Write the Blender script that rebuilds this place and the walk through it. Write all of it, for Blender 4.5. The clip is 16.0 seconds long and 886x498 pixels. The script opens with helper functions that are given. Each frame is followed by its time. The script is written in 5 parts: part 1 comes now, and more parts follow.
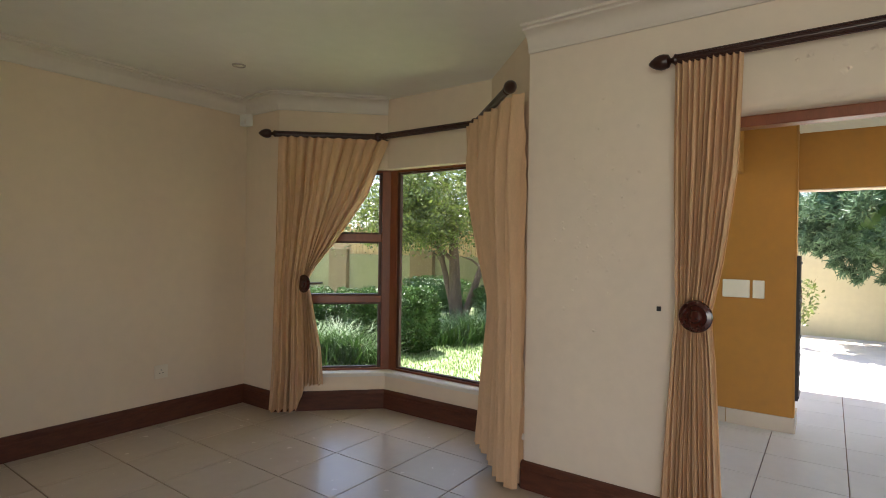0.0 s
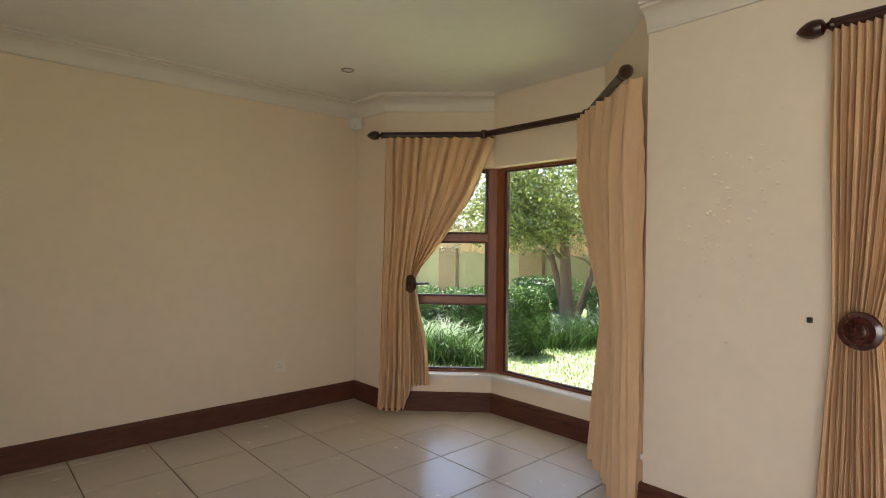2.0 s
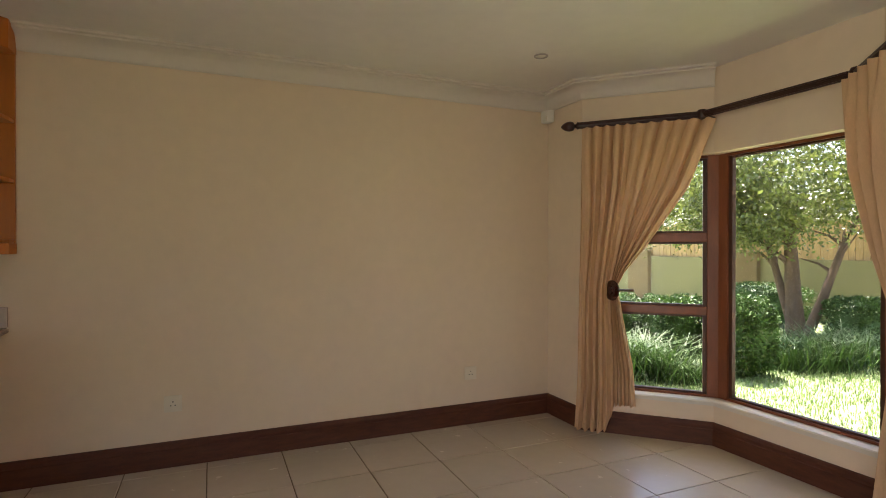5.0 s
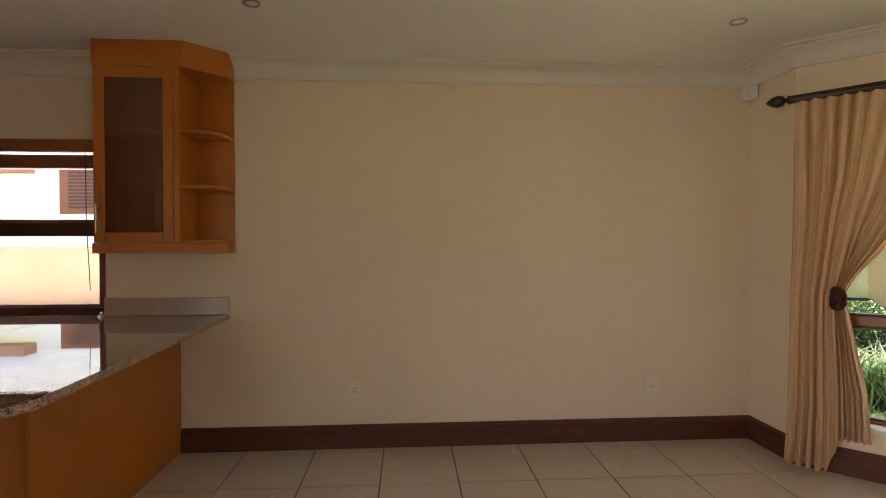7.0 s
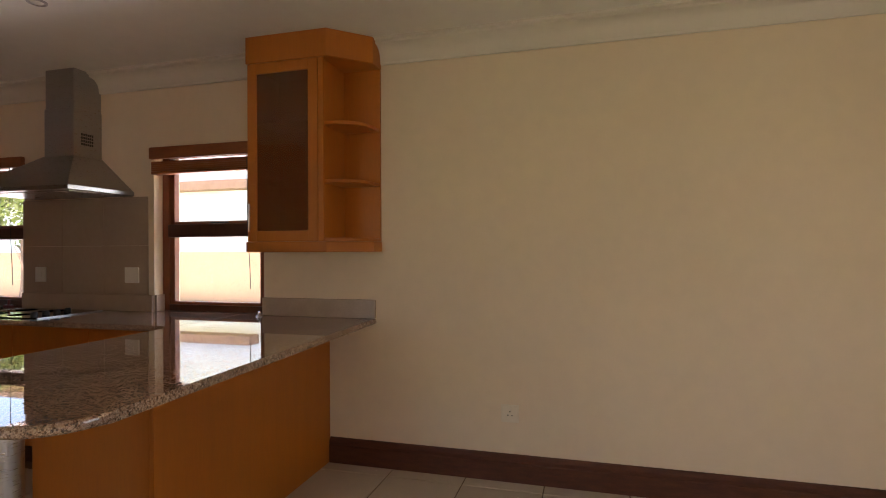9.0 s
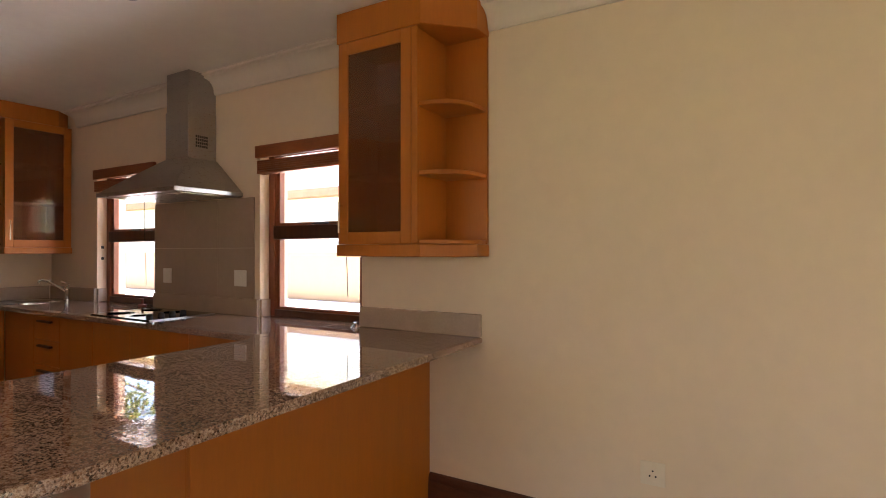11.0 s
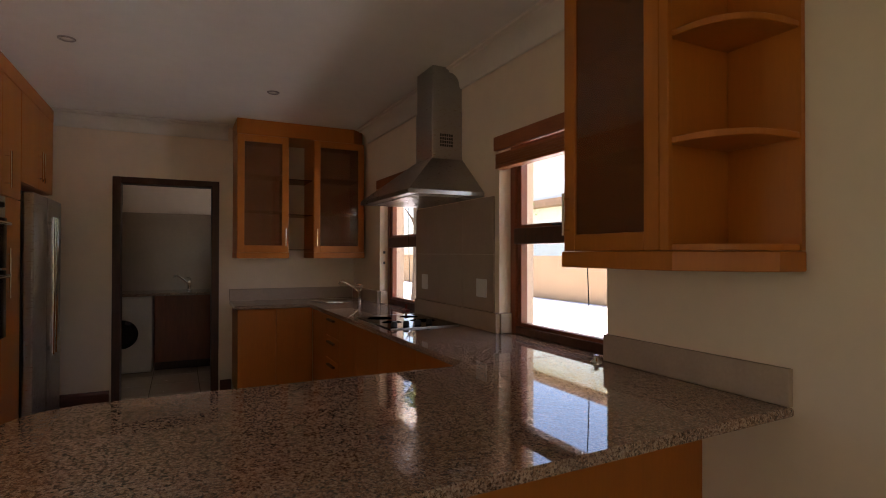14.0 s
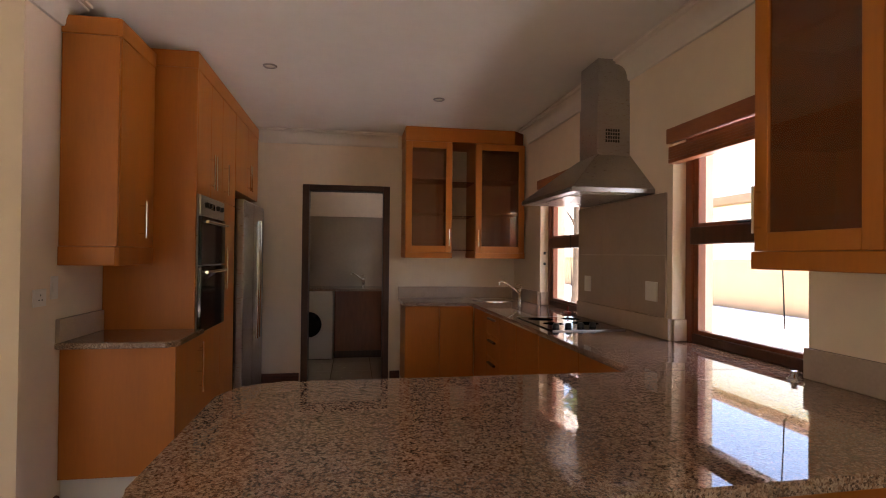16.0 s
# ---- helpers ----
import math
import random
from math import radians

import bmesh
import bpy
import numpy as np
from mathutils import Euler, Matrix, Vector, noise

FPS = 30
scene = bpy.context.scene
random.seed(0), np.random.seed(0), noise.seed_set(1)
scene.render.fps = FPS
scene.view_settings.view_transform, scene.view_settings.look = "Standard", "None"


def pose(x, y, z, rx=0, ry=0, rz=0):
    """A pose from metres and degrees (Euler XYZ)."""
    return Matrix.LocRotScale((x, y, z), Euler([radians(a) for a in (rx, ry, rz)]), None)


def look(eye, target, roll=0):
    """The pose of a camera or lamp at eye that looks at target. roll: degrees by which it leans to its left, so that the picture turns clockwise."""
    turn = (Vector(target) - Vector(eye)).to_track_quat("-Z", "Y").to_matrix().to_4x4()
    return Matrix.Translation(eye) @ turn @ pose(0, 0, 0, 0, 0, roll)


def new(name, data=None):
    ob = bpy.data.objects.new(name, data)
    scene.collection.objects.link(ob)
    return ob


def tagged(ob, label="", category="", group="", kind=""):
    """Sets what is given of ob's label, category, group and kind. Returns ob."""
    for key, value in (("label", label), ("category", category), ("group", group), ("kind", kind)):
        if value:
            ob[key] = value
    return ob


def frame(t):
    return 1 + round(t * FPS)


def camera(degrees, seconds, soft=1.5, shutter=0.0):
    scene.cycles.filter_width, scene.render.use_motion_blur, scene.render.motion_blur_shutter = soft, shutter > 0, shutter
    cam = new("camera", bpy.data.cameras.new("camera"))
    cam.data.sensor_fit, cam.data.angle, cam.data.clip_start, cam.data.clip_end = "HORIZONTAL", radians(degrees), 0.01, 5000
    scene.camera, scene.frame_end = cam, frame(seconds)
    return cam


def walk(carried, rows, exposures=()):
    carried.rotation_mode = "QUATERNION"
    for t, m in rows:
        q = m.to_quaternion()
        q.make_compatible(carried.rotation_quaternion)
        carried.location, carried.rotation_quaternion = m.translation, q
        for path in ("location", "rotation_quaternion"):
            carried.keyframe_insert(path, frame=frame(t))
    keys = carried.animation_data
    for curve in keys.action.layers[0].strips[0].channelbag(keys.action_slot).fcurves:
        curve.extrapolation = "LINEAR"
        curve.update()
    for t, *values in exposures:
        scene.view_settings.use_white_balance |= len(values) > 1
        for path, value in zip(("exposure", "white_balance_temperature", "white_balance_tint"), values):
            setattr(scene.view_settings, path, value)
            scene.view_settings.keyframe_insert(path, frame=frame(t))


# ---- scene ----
cam = camera(79.3, 16.0, soft=1.0)
PATH = [
    (0, (-2.716, -4.065, 1.353), (-1.097, -2.89, 1.344), 0.8),
    (0.5, (-2.704, -4.048, 1.35), (-1.129, -2.816, 1.339), 0.8),
    (1, (-2.675, -4.026, 1.359), (-1.157, -2.724, 1.344), 0.7),
    (1.5, (-2.638, -4.009, 1.365), (-1.198, -2.622, 1.346), 0.6),
    (2, (-2.602, -4.002, 1.364), (-1.257, -2.523, 1.345), 0.6),
    (2.5, (-2.575, -3.996, 1.361), (-1.323, -2.436, 1.343), 0.5),
    (3, (-2.544, -3.954, 1.351), (-1.397, -2.315, 1.334), 0.5),
    (5.3, (-2.504, -3.665, 1.35), (-1.81, -1.789, 1.342), 0.0),
    (5.5, (-2.471, -3.667, 1.349), (-1.853, -1.764, 1.341), 0.0),
    (6, (-2.449, -3.648, 1.353), (-2.0, -1.699, 1.345), -0.0),
    (6.5, (-2.407, -3.625, 1.358), (-2.121, -1.646, 1.345), -0.1),
    (7, (-2.39, -3.594, 1.364), (-2.258, -1.599, 1.343), -0.1),
    (7.5, (-2.354, -3.537, 1.338), (-2.389, -1.537, 1.33), -0.2),
    (8, (-2.293, -3.336, 1.336), (-2.538, -1.351, 1.327), -0.2),
    (8.5, (-2.3, -3.181, 1.35), (-2.701, -1.221, 1.338), -0.2),
    (9, (-2.292, -3.036, 1.316), (-2.826, -1.109, 1.32), -0.3),
    (11.5, (-2.344, -2.259, 1.336), (-3.522, -0.642, 1.348), -0.0),
    (12, (-2.357, -2.094, 1.333), (-3.691, -0.604, 1.353), 0.0),
    (12.5, (-2.42, -1.966, 1.33), (-3.878, -0.597, 1.349), 0.1),
    (13, (-2.512, -1.824, 1.339), (-4.086, -0.591, 1.357), 0.0),
    (13.5, (-2.555, -1.733, 1.353), (-4.237, -0.653, 1.372), 0.1),
    (14, (-2.578, -1.659, 1.359), (-4.372, -0.776, 1.377), 0.1),
    (14.5, (-2.599, -1.621, 1.343), (-4.475, -0.927, 1.37), 0.5),
    (15, (-2.6, -1.627, 1.337), (-4.524, -1.084, 1.364), 0.6),
    (15.5, (-2.598, -1.648, 1.337), (-4.551, -1.22, 1.364), 0.5),
    (16, (-2.589, -1.681, 1.346), (-4.562, -1.353, 1.368), 0.6),
]
EXPO = [(0.0, 2.22, 6150, 18), (2.0, 2.62, 6314, 19), (3.0, 2.77, 6420, 20), (5.5, 2.53, 6690, 24), (7.0, 2.54, 6833, 26), (9.0, 2.69, 6890, 26),
        (11.3, 3.25, 7010, 28), (12.0, 3.11, 7066, 29), (12.5, 2.91, 7070, 29), (13.0, 2.71, 7025, 28), (13.5, 2.57, 6979, 27), (14.0, 2.14, 6883, 25),
        (14.5, 2.02, 6788, 24), (15.0, 2.25, 6942, 26), (15.5, 2.58, 7046, 28), (16.0, 2.9, 7050, 28)]
walk(cam, [(t, look(eye, target, roll)) for t, eye, target, roll in PATH], EXPO)

# ---- world and sun ----
SUN_EL, SUN_AZ = radians(70), radians(35)          # azimuth clockwise from +y
world = bpy.data.worlds.new("World")
scene.world = world
world.use_nodes = True
wn = world.node_tree
sky = wn.nodes.new("ShaderNodeTexSky")
sky.sky_type, sky.sun_disc, sky.sun_elevation, sky.sun_rotation = "NISHITA", False, SUN_EL, SUN_AZ
wn.links.new(sky.outputs[0], wn.nodes["Background"].inputs[0])
wn.nodes["Background"].inputs[1].default_value = 0.11
sun = new("sun", bpy.data.lights.new("sun", "SUN"))
sun.data.energy, sun.data.angle, sun.data.color = 5.0, radians(0.5), (1.0, 0.95, 0.87)
away = Vector((math.sin(SUN_AZ) * math.cos(SUN_EL), math.cos(SUN_AZ) * math.cos(SUN_EL), math.sin(SUN_EL)))
sun.matrix_world = look(away * 20, (0, 0, 0))


def fill_lamp(name, eye, target, width, height, power):
    """Added area lamp filling a large unseen opening, for sky and sunlit ground."""
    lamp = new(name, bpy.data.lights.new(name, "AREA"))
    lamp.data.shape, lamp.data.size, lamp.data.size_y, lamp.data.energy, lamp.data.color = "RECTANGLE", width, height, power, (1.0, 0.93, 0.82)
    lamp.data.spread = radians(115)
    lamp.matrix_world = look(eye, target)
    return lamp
fill_lamp("side_fill_lamp", (-5.22, -5.17, 1.06), (0, -4.6, 1.06), 2.6, 2.0, 5.5)


# ---- materials ----
def material(name, color, rough=0.6, metal=0.0, vary=0.12, scale=4.0, stretch=(1, 1, 1), bump=0.0, bump_scale=60.0,
             other=None, spread=0.0, coat=0.0, sheen=0.0, through_light=0.0, island=False):
    """A surface of one stuff: two scales of colour variation, gloss variation and fine relief."""
    m = bpy.data.materials.new(name)
    m.use_nodes = True
    nt = m.node_tree
    b = nt.nodes["Principled BSDF"]
    co = nt.nodes.new("ShaderNodeNewGeometry")
    mp = nt.nodes.new("ShaderNodeMapping")
    mp.inputs["Scale"].default_value = stretch
    nt.links.new(co.outputs["Position"], mp.inputs[0])
    big, fine = nt.nodes.new("ShaderNodeTexNoise"), nt.nodes.new("ShaderNodeTexNoise")
    big.inputs["Scale"].default_value, big.inputs["Detail"].default_value = scale, 4
    fine.inputs["Scale"].default_value, fine.inputs["Detail"].default_value = scale * 9, 5
    add = nt.nodes.new("ShaderNodeMath")
    add.operation = "MULTIPLY_ADD"
    add.inputs[1].default_value = 0.45
    nt.links.new(fine.outputs[0], add.inputs[0])
    half = nt.nodes.new("ShaderNodeMath")
    half.operation = "MULTIPLY"
    half.inputs[1].default_value = 0.6
    for n in (big, fine):
        nt.links.new(mp.outputs[0], n.inputs["Vector"])
    nt.links.new(big.outputs[0], half.inputs[0])
    nt.links.new(half.outputs[0], add.inputs[2])
    last = add.outputs[0]
    if spread:
        info = nt.nodes.new("ShaderNodeNewGeometry" if island else "ShaderNodeObjectInfo")
        plus = nt.nodes.new("ShaderNodeMath")
        plus.operation = "MULTIPLY_ADD"
        plus.inputs[1].default_value = spread
        nt.links.new(info.outputs["Random Per Island" if island else "Random"], plus.inputs[0])
        nt.links.new(last, plus.inputs[2])
        last = plus.outputs[0]
    ramp = nt.nodes.new("ShaderNodeValToRGB")
    lo = other or tuple(c * (1 - vary) for c in color)
    hi = tuple(min(1, c * (1 + vary)) for c in color)
    ramp.color_ramp.elements[0].position, ramp.color_ramp.elements[1].position = 0.32, 0.75 + spread
    ramp.color_ramp.elements[0].color, ramp.color_ramp.elements[1].color = (*lo, 1), (*hi, 1)
    nt.links.new(last, ramp.inputs[0])
    nt.links.new(ramp.outputs[0], b.inputs["Base Color"])
    rr = nt.nodes.new("ShaderNodeMapRange")
    rr.inputs["To Min"].default_value, rr.inputs["To Max"].default_value = rough * 0.85, min(1, rough * 1.2)
    nt.links.new(fine.outputs[0], rr.inputs[0])
    nt.links.new(rr.outputs[0], b.inputs["Roughness"])
    b.inputs["Metallic"].default_value = metal
    b.inputs["Coat Weight"].default_value = coat
    b.inputs["Coat Roughness"].default_value = 0.15
    b.inputs["Sheen Weight"].default_value = sheen
    if bump:
        n3, bp = nt.nodes.new("ShaderNodeTexNoise"), nt.nodes.new("ShaderNodeBump")
        n3.inputs["Scale"].default_value, n3.inputs["Detail"].default_value = bump_scale, 3
        bp.inputs["Strength"].default_value, bp.inputs["Distance"].default_value = bump, 0.004
        nt.links.new(mp.outputs[0], n3.inputs["Vector"])
        nt.links.new(n3.outputs[0], bp.inputs["Height"])
        nt.links.new(bp.outputs[0], b.inputs["Normal"])
    if through_light:
        tr, mix = nt.nodes.new("ShaderNodeBsdfTranslucent"), nt.nodes.new("ShaderNodeMixShader")
        nt.links.new(ramp.outputs[0], tr.inputs[0])
        mix.inputs[0].default_value = through_light
        nt.links.new(b.outputs[0], mix.inputs[1])
        nt.links.new(tr.outputs[0], mix.inputs[2])
        nt.links.new(mix.outputs[0], nt.nodes["Material Output"].inputs[0])
    return m


def granite_material():
    m = bpy.data.materials.new("granite")
    m.use_nodes = True
    nt = m.node_tree
    b = nt.nodes["Principled BSDF"]
    co = nt.nodes.new("ShaderNodeTexCoord")
    cells = []
    for scale in (380.0, 175.0):
        v = nt.nodes.new("ShaderNodeTexVoronoi")
        v.inputs["Scale"].default_value = scale
        v.inputs["Randomness"].default_value = 1.0
        nt.links.new(co.outputs["Object"], v.inputs["Vector"])
        sep = nt.nodes.new("ShaderNodeSeparateColor")
        nt.links.new(v.outputs["Color"], sep.inputs[0])
        cells.append(sep.outputs[0])
    r1, r2 = nt.nodes.new("ShaderNodeValToRGB"), nt.nodes.new("ShaderNodeValToRGB")
    for r in (r1, r2):
        r.color_ramp.interpolation = "CONSTANT"
    stops = [(0.0, (0.022, 0.014, 0.010)), (0.17, (0.15, 0.085, 0.052)), (0.34, (0.36, 0.235, 0.165)), (0.60, (0.49, 0.355, 0.265)), (0.86, (0.29, 0.165, 0.10))]
    for r in (r1, r2):
        for n, (p, c) in enumerate(stops):
            e = r.color_ramp.elements[n] if n < 2 else r.color_ramp.elements.new(p)
            e.position, e.color = p, (*c, 1)
    nt.links.new(cells[0], r1.inputs[0])
    nt.links.new(cells[1], r2.inputs[0])
    mix = nt.nodes.new("ShaderNodeMix")
    mix.data_type = "RGBA"
    mix.inputs[0].default_value = 0.58
    nt.links.new(r1.outputs[0], mix.inputs[6])
    nt.links.new(r2.outputs[0], mix.inputs[7])
    nt.links.new(mix.outputs[2], b.inputs["Base Color"])
    b.inputs["Roughness"].default_value = 0.02
    b.inputs["Specular IOR Level"].default_value = 0.8
    b.inputs["Coat Weight"].default_value = 0.2
    b.inputs["Coat Roughness"].default_value = 0.015
    return m


def glass_material(name, tint=(0.95, 0.97, 0.95), alpha=0.10, rough=0.0, body=0.0):
    """A thin pane: mostly clear, with a mirror's share of gloss that grows at the grazing angle."""
    m = bpy.data.materials.new(name)
    m.use_nodes = True
    nt = m.node_tree
    nt.nodes.remove(nt.nodes["Principled BSDF"])
    clear, gloss, mix, face, power, share = (nt.nodes.new("ShaderNode" + k) for k in ("BsdfTransparent", "BsdfGlossy", "MixShader", "LayerWeight", "Math", "Math"))
    clear.inputs[0].default_value = (*tint, 1)
    gloss.inputs["Roughness"].default_value = rough
    power.operation, share.operation = "POWER", "MULTIPLY_ADD"
    power.inputs[1].default_value, share.inputs[1].default_value, share.inputs[2].default_value = 5.0, 0.6, alpha * 0.4
    nt.links.new(face.outputs["Facing"], power.inputs[0])
    nt.links.new(power.outputs[0], share.inputs[0])
    nt.links.new(share.outputs[0], mix.inputs[0])
    haze, within = nt.nodes.new("ShaderNodeBsdfDiffuse"), nt.nodes.new("ShaderNodeMixShader")
    haze.inputs[0].default_value = (0.23, 0.105, 0.05, 1)
    within.inputs[0].default_value = body
    nt.links.new(clear.outputs[0], within.inputs[1])
    nt.links.new(haze.outputs[0], within.inputs[2])
    nt.links.new(within.outputs[0], mix.inputs[1])
    nt.links.new(gloss.outputs[0], mix.inputs[2])
    nt.links.new(mix.outputs[0], nt.nodes["Material Output"].inputs[0])
    return m


PAINT = material("cream wall paint", (0.79, 0.65, 0.495), 0.75, vary=0.05, scale=1.3, bump=0.22, bump_scale=26)
ROUGHCAST = material("trowelled cream plaster", (0.81, 0.70, 0.575), 0.75, vary=0.05, scale=1.6, bump=0.5, bump_scale=16)
CEIL = material("white ceiling paint", (0.84, 0.81, 0.75), 0.85, vary=0.04, scale=1.2, bump=0.08, bump_scale=30)
CORNICE = material("white cornice plaster", (0.74, 0.68, 0.60), 0.75, vary=0.04, scale=3)
TILE = material("beige ceramic floor tile", (0.60, 0.52, 0.43), 0.25, vary=0.06, scale=1.4, spread=0.14, bump=0.02, bump_scale=9)
GROUT = material("brown floor grout", (0.13, 0.09, 0.06), 0.9, vary=0.2, scale=6)
SKIRT = material("dark mahogany skirting", (0.098, 0.027, 0.011), 0.6, vary=0.4, scale=3, stretch=(3, 3, 14), bump=0.1)
FRAME = material("red-brown hardwood frame", (0.22, 0.062, 0.022), 0.34, vary=0.2, scale=5, stretch=(6, 6, 1), bump=0.12)
FRAMEDARK = material("dark stained hardwood", (0.074, 0.026, 0.013), 0.45, vary=0.35, scale=5, stretch=(6, 6, 1), bump=0.12)
BLINDWOOD = material("red-brown blind slats", (0.32, 0.105, 0.038), 0.45, vary=0.25, scale=5, stretch=(1, 6, 6), bump=0.1)
ROD = material("ebony stained turned wood", (0.040, 0.013, 0.009), 0.3, vary=0.4, scale=6)
HOLD = material("polished mahogany", (0.055, 0.012, 0.008), 0.16, vary=0.4, scale=6, coat=0.5)
MAPLE = material("orange cherry veneer", (0.46, 0.140, 0.012), 0.42, vary=0.10, scale=1.6, stretch=(6, 6, 0.7), bump=0.04, bump_scale=40)
CLOTH = material("cream woven curtain cloth", (0.72, 0.485, 0.29), 0.85, vary=0.10, scale=7, stretch=(4, 4, 1), bump=0.15, bump_scale=420, sheen=0.0, through_light=0.14)
GRANITE = granite_material()
SPLASH = material("greige stone splashback", (0.47, 0.36, 0.275), 0.25, vary=0.10, scale=9)
WALLTILE = material("greige glazed wall tile", (0.42, 0.325, 0.25), 0.16, vary=0.06, scale=3)
STEEL = material("brushed stainless steel", (0.42, 0.40, 0.385), 0.28, metal=1.0, vary=0.04, scale=3, stretch=(1, 1, 14))
CHROME = material("polished chrome", (0.78, 0.78, 0.78), 0.08, metal=1.0, vary=0.03)
BLACKGLASS = material("black glass", (0.010, 0.010, 0.011), 0.05, vary=0.2)
BLACK = material("black plastic", (0.018, 0.018, 0.018), 0.4, vary=0.2)
PLASTIC = material("white plastic", (0.75, 0.72, 0.66), 0.35, vary=0.04)
PLASTICDARK = material("dark red plastic", (0.20, 0.03, 0.02), 0.35, vary=0.1)
OCHRE = material("ochre patio plaster", (0.42, 0.20, 0.040), 0.8, vary=0.10, scale=1.8, bump=0.2, bump_scale=24)
PAVER = material("pale patio paving tile", (0.52, 0.51, 0.50), 0.38, vary=0.10, scale=2, spread=0.1, bump=0.1, bump_scale=12)
LANEPAVE = material("pale concrete paving", (0.85, 0.86, 0.87), 0.85, vary=0.08, scale=1.1, bump=0.3, bump_scale=30)
SANDPAVE = material("pale sandy paving", (0.66, 0.60, 0.50), 0.85, vary=0.14, scale=1.1, bump=0.3, bump_scale=30)
YELLOWWALL = material("pale yellow garden wall plaster", (0.58, 0.51, 0.32), 0.85, vary=0.08, scale=1.1, bump=0.25, bump_scale=20)
WHITEHOUSE = material("white house plaster", (0.87, 0.87, 0.86), 0.85, vary=0.05, scale=0.9, bump=0.2, bump_scale=20)
OLIVEWALL = material("yellow-green garden wall plaster", (0.22, 0.20, 0.10), 0.85, vary=0.12, scale=1.1, bump=0.25, bump_scale=20)
PIERBROWN = material("weathered brown pier plaster", (0.17, 0.115, 0.055), 0.85, vary=0.15, scale=2, bump=0.25, bump_scale=20)
TANWALL = material("tan yard wall plaster", (0.34, 0.22, 0.12), 0.85, vary=0.10, scale=1.2, bump=0.2, bump_scale=20)
ROOFTILE = material("terracotta eave", (0.42, 0.24, 0.16), 0.8, vary=0.2, scale=3)
GRASS = material("lawn grass", (0.21, 0.31, 0.11), 0.6, vary=0.35, scale=5, spread=0.2, through_light=0.25, island=True)
DARKSTRIP = material("dark ground strip", (0.06, 0.042, 0.03), 0.95, vary=0.4, scale=4, bump=0.6)
SOIL = material("lawn soil", (0.23, 0.285, 0.125), 0.95, vary=0.3, scale=1.5, bump=0.3)
LEAF = material("green tree leaf", (0.115, 0.145, 0.032), 0.3, vary=0.7, scale=4, spread=0.5, through_light=0.22, island=True)
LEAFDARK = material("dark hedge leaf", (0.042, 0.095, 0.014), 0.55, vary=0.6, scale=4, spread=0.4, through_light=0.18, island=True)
CONIFER = material("blue-green conifer sprays", (0.10, 0.17, 0.085), 0.5, vary=0.5, scale=4, spread=0.3, through_light=0.15, island=True)
BARK = material("grey-brown bark", (0.13, 0.088, 0.055), 0.9, vary=0.4, scale=5, stretch=(5, 5, 1), bump=0.8, bump_scale=22)
REED = material("dry reed fence", (0.42, 0.28, 0.13), 0.85, vary=0.3, scale=5, stretch=(8, 8, 1), spread=0.2)
PANE = glass_material("clear window glass", (1.0, 1.0, 1.0), alpha=0.02)
SMOKE = glass_material("smoked cabinet glass", (0.82, 0.58, 0.40), 0.12, 0.02, 0.34)
IRON = material("black wrought iron", (0.012, 0.012, 0.012), 0.5, vary=0.3)
LAMPGLOW = bpy.data.materials.new("hood lamp lens")
LAMPGLOW.use_nodes = True
LAMPGLOW.node_tree.nodes["Principled BSDF"].inputs["Base Color"].default_value = (0.8, 0.78, 0.7, 1)
LAMPGLOW.node_tree.nodes["Principled BSDF"].inputs["Roughness"].default_value = 0.15


# ---- mesh helpers ----
def finish(name, bm, mat, parent=None, label="", m=None, smooth=False):
    if m is not None:
        bm.transform(m)
    bmesh.ops.recalc_face_normals(bm, faces=bm.faces[:])
    me = bpy.data.meshes.new(name)
    bm.to_mesh(me)
    bm.free()
    me.materials.append(mat)
    if smooth:
        me.polygons.foreach_set("use_smooth", [True] * len(me.polygons))
        me.set_sharp_from_angle(angle=radians(40))
    ob = new(name, me)
    if parent is not None:
        ob.parent = parent
    if label:
        ob["label"] = label
    return ob


def part(name, bm, mat, parent, label="", m=None, smooth=False):
    return finish(name, bm, mat, parent, label, m, smooth)


def thing(name, label, category, group="", kind=""):
    return tagged(new(name), label, category, group, kind)


def box(bm, x0, y0, z0, x1, y1, z1, bevel=0.0):
    b = bmesh.new() if bevel else bm
    vs = bmesh.ops.create_cube(b, size=1.0)["verts"]
    for v in vs:
        v.co = Vector(((x0 + x1) / 2 + v.co.x * (x1 - x0), (y0 + y1) / 2 + v.co.y * (y1 - y0), (z0 + z1) / 2 + v.co.z * (z1 - z0)))
    if bevel:
        bmesh.ops.bevel(b, geom=b.edges[:], offset=bevel, segments=2, affect="EDGES", profile=0.5)
        me = bpy.data.meshes.new("tmp")
        b.to_mesh(me)
        b.free()
        bm.from_mesh(me)
        bpy.data.meshes.remove(me)
    return bm


def boxes(*rows, bevel=0.0):
    bm = bmesh.new()
    for r in rows:
        box(bm, *r, bevel=bevel)
    return bm


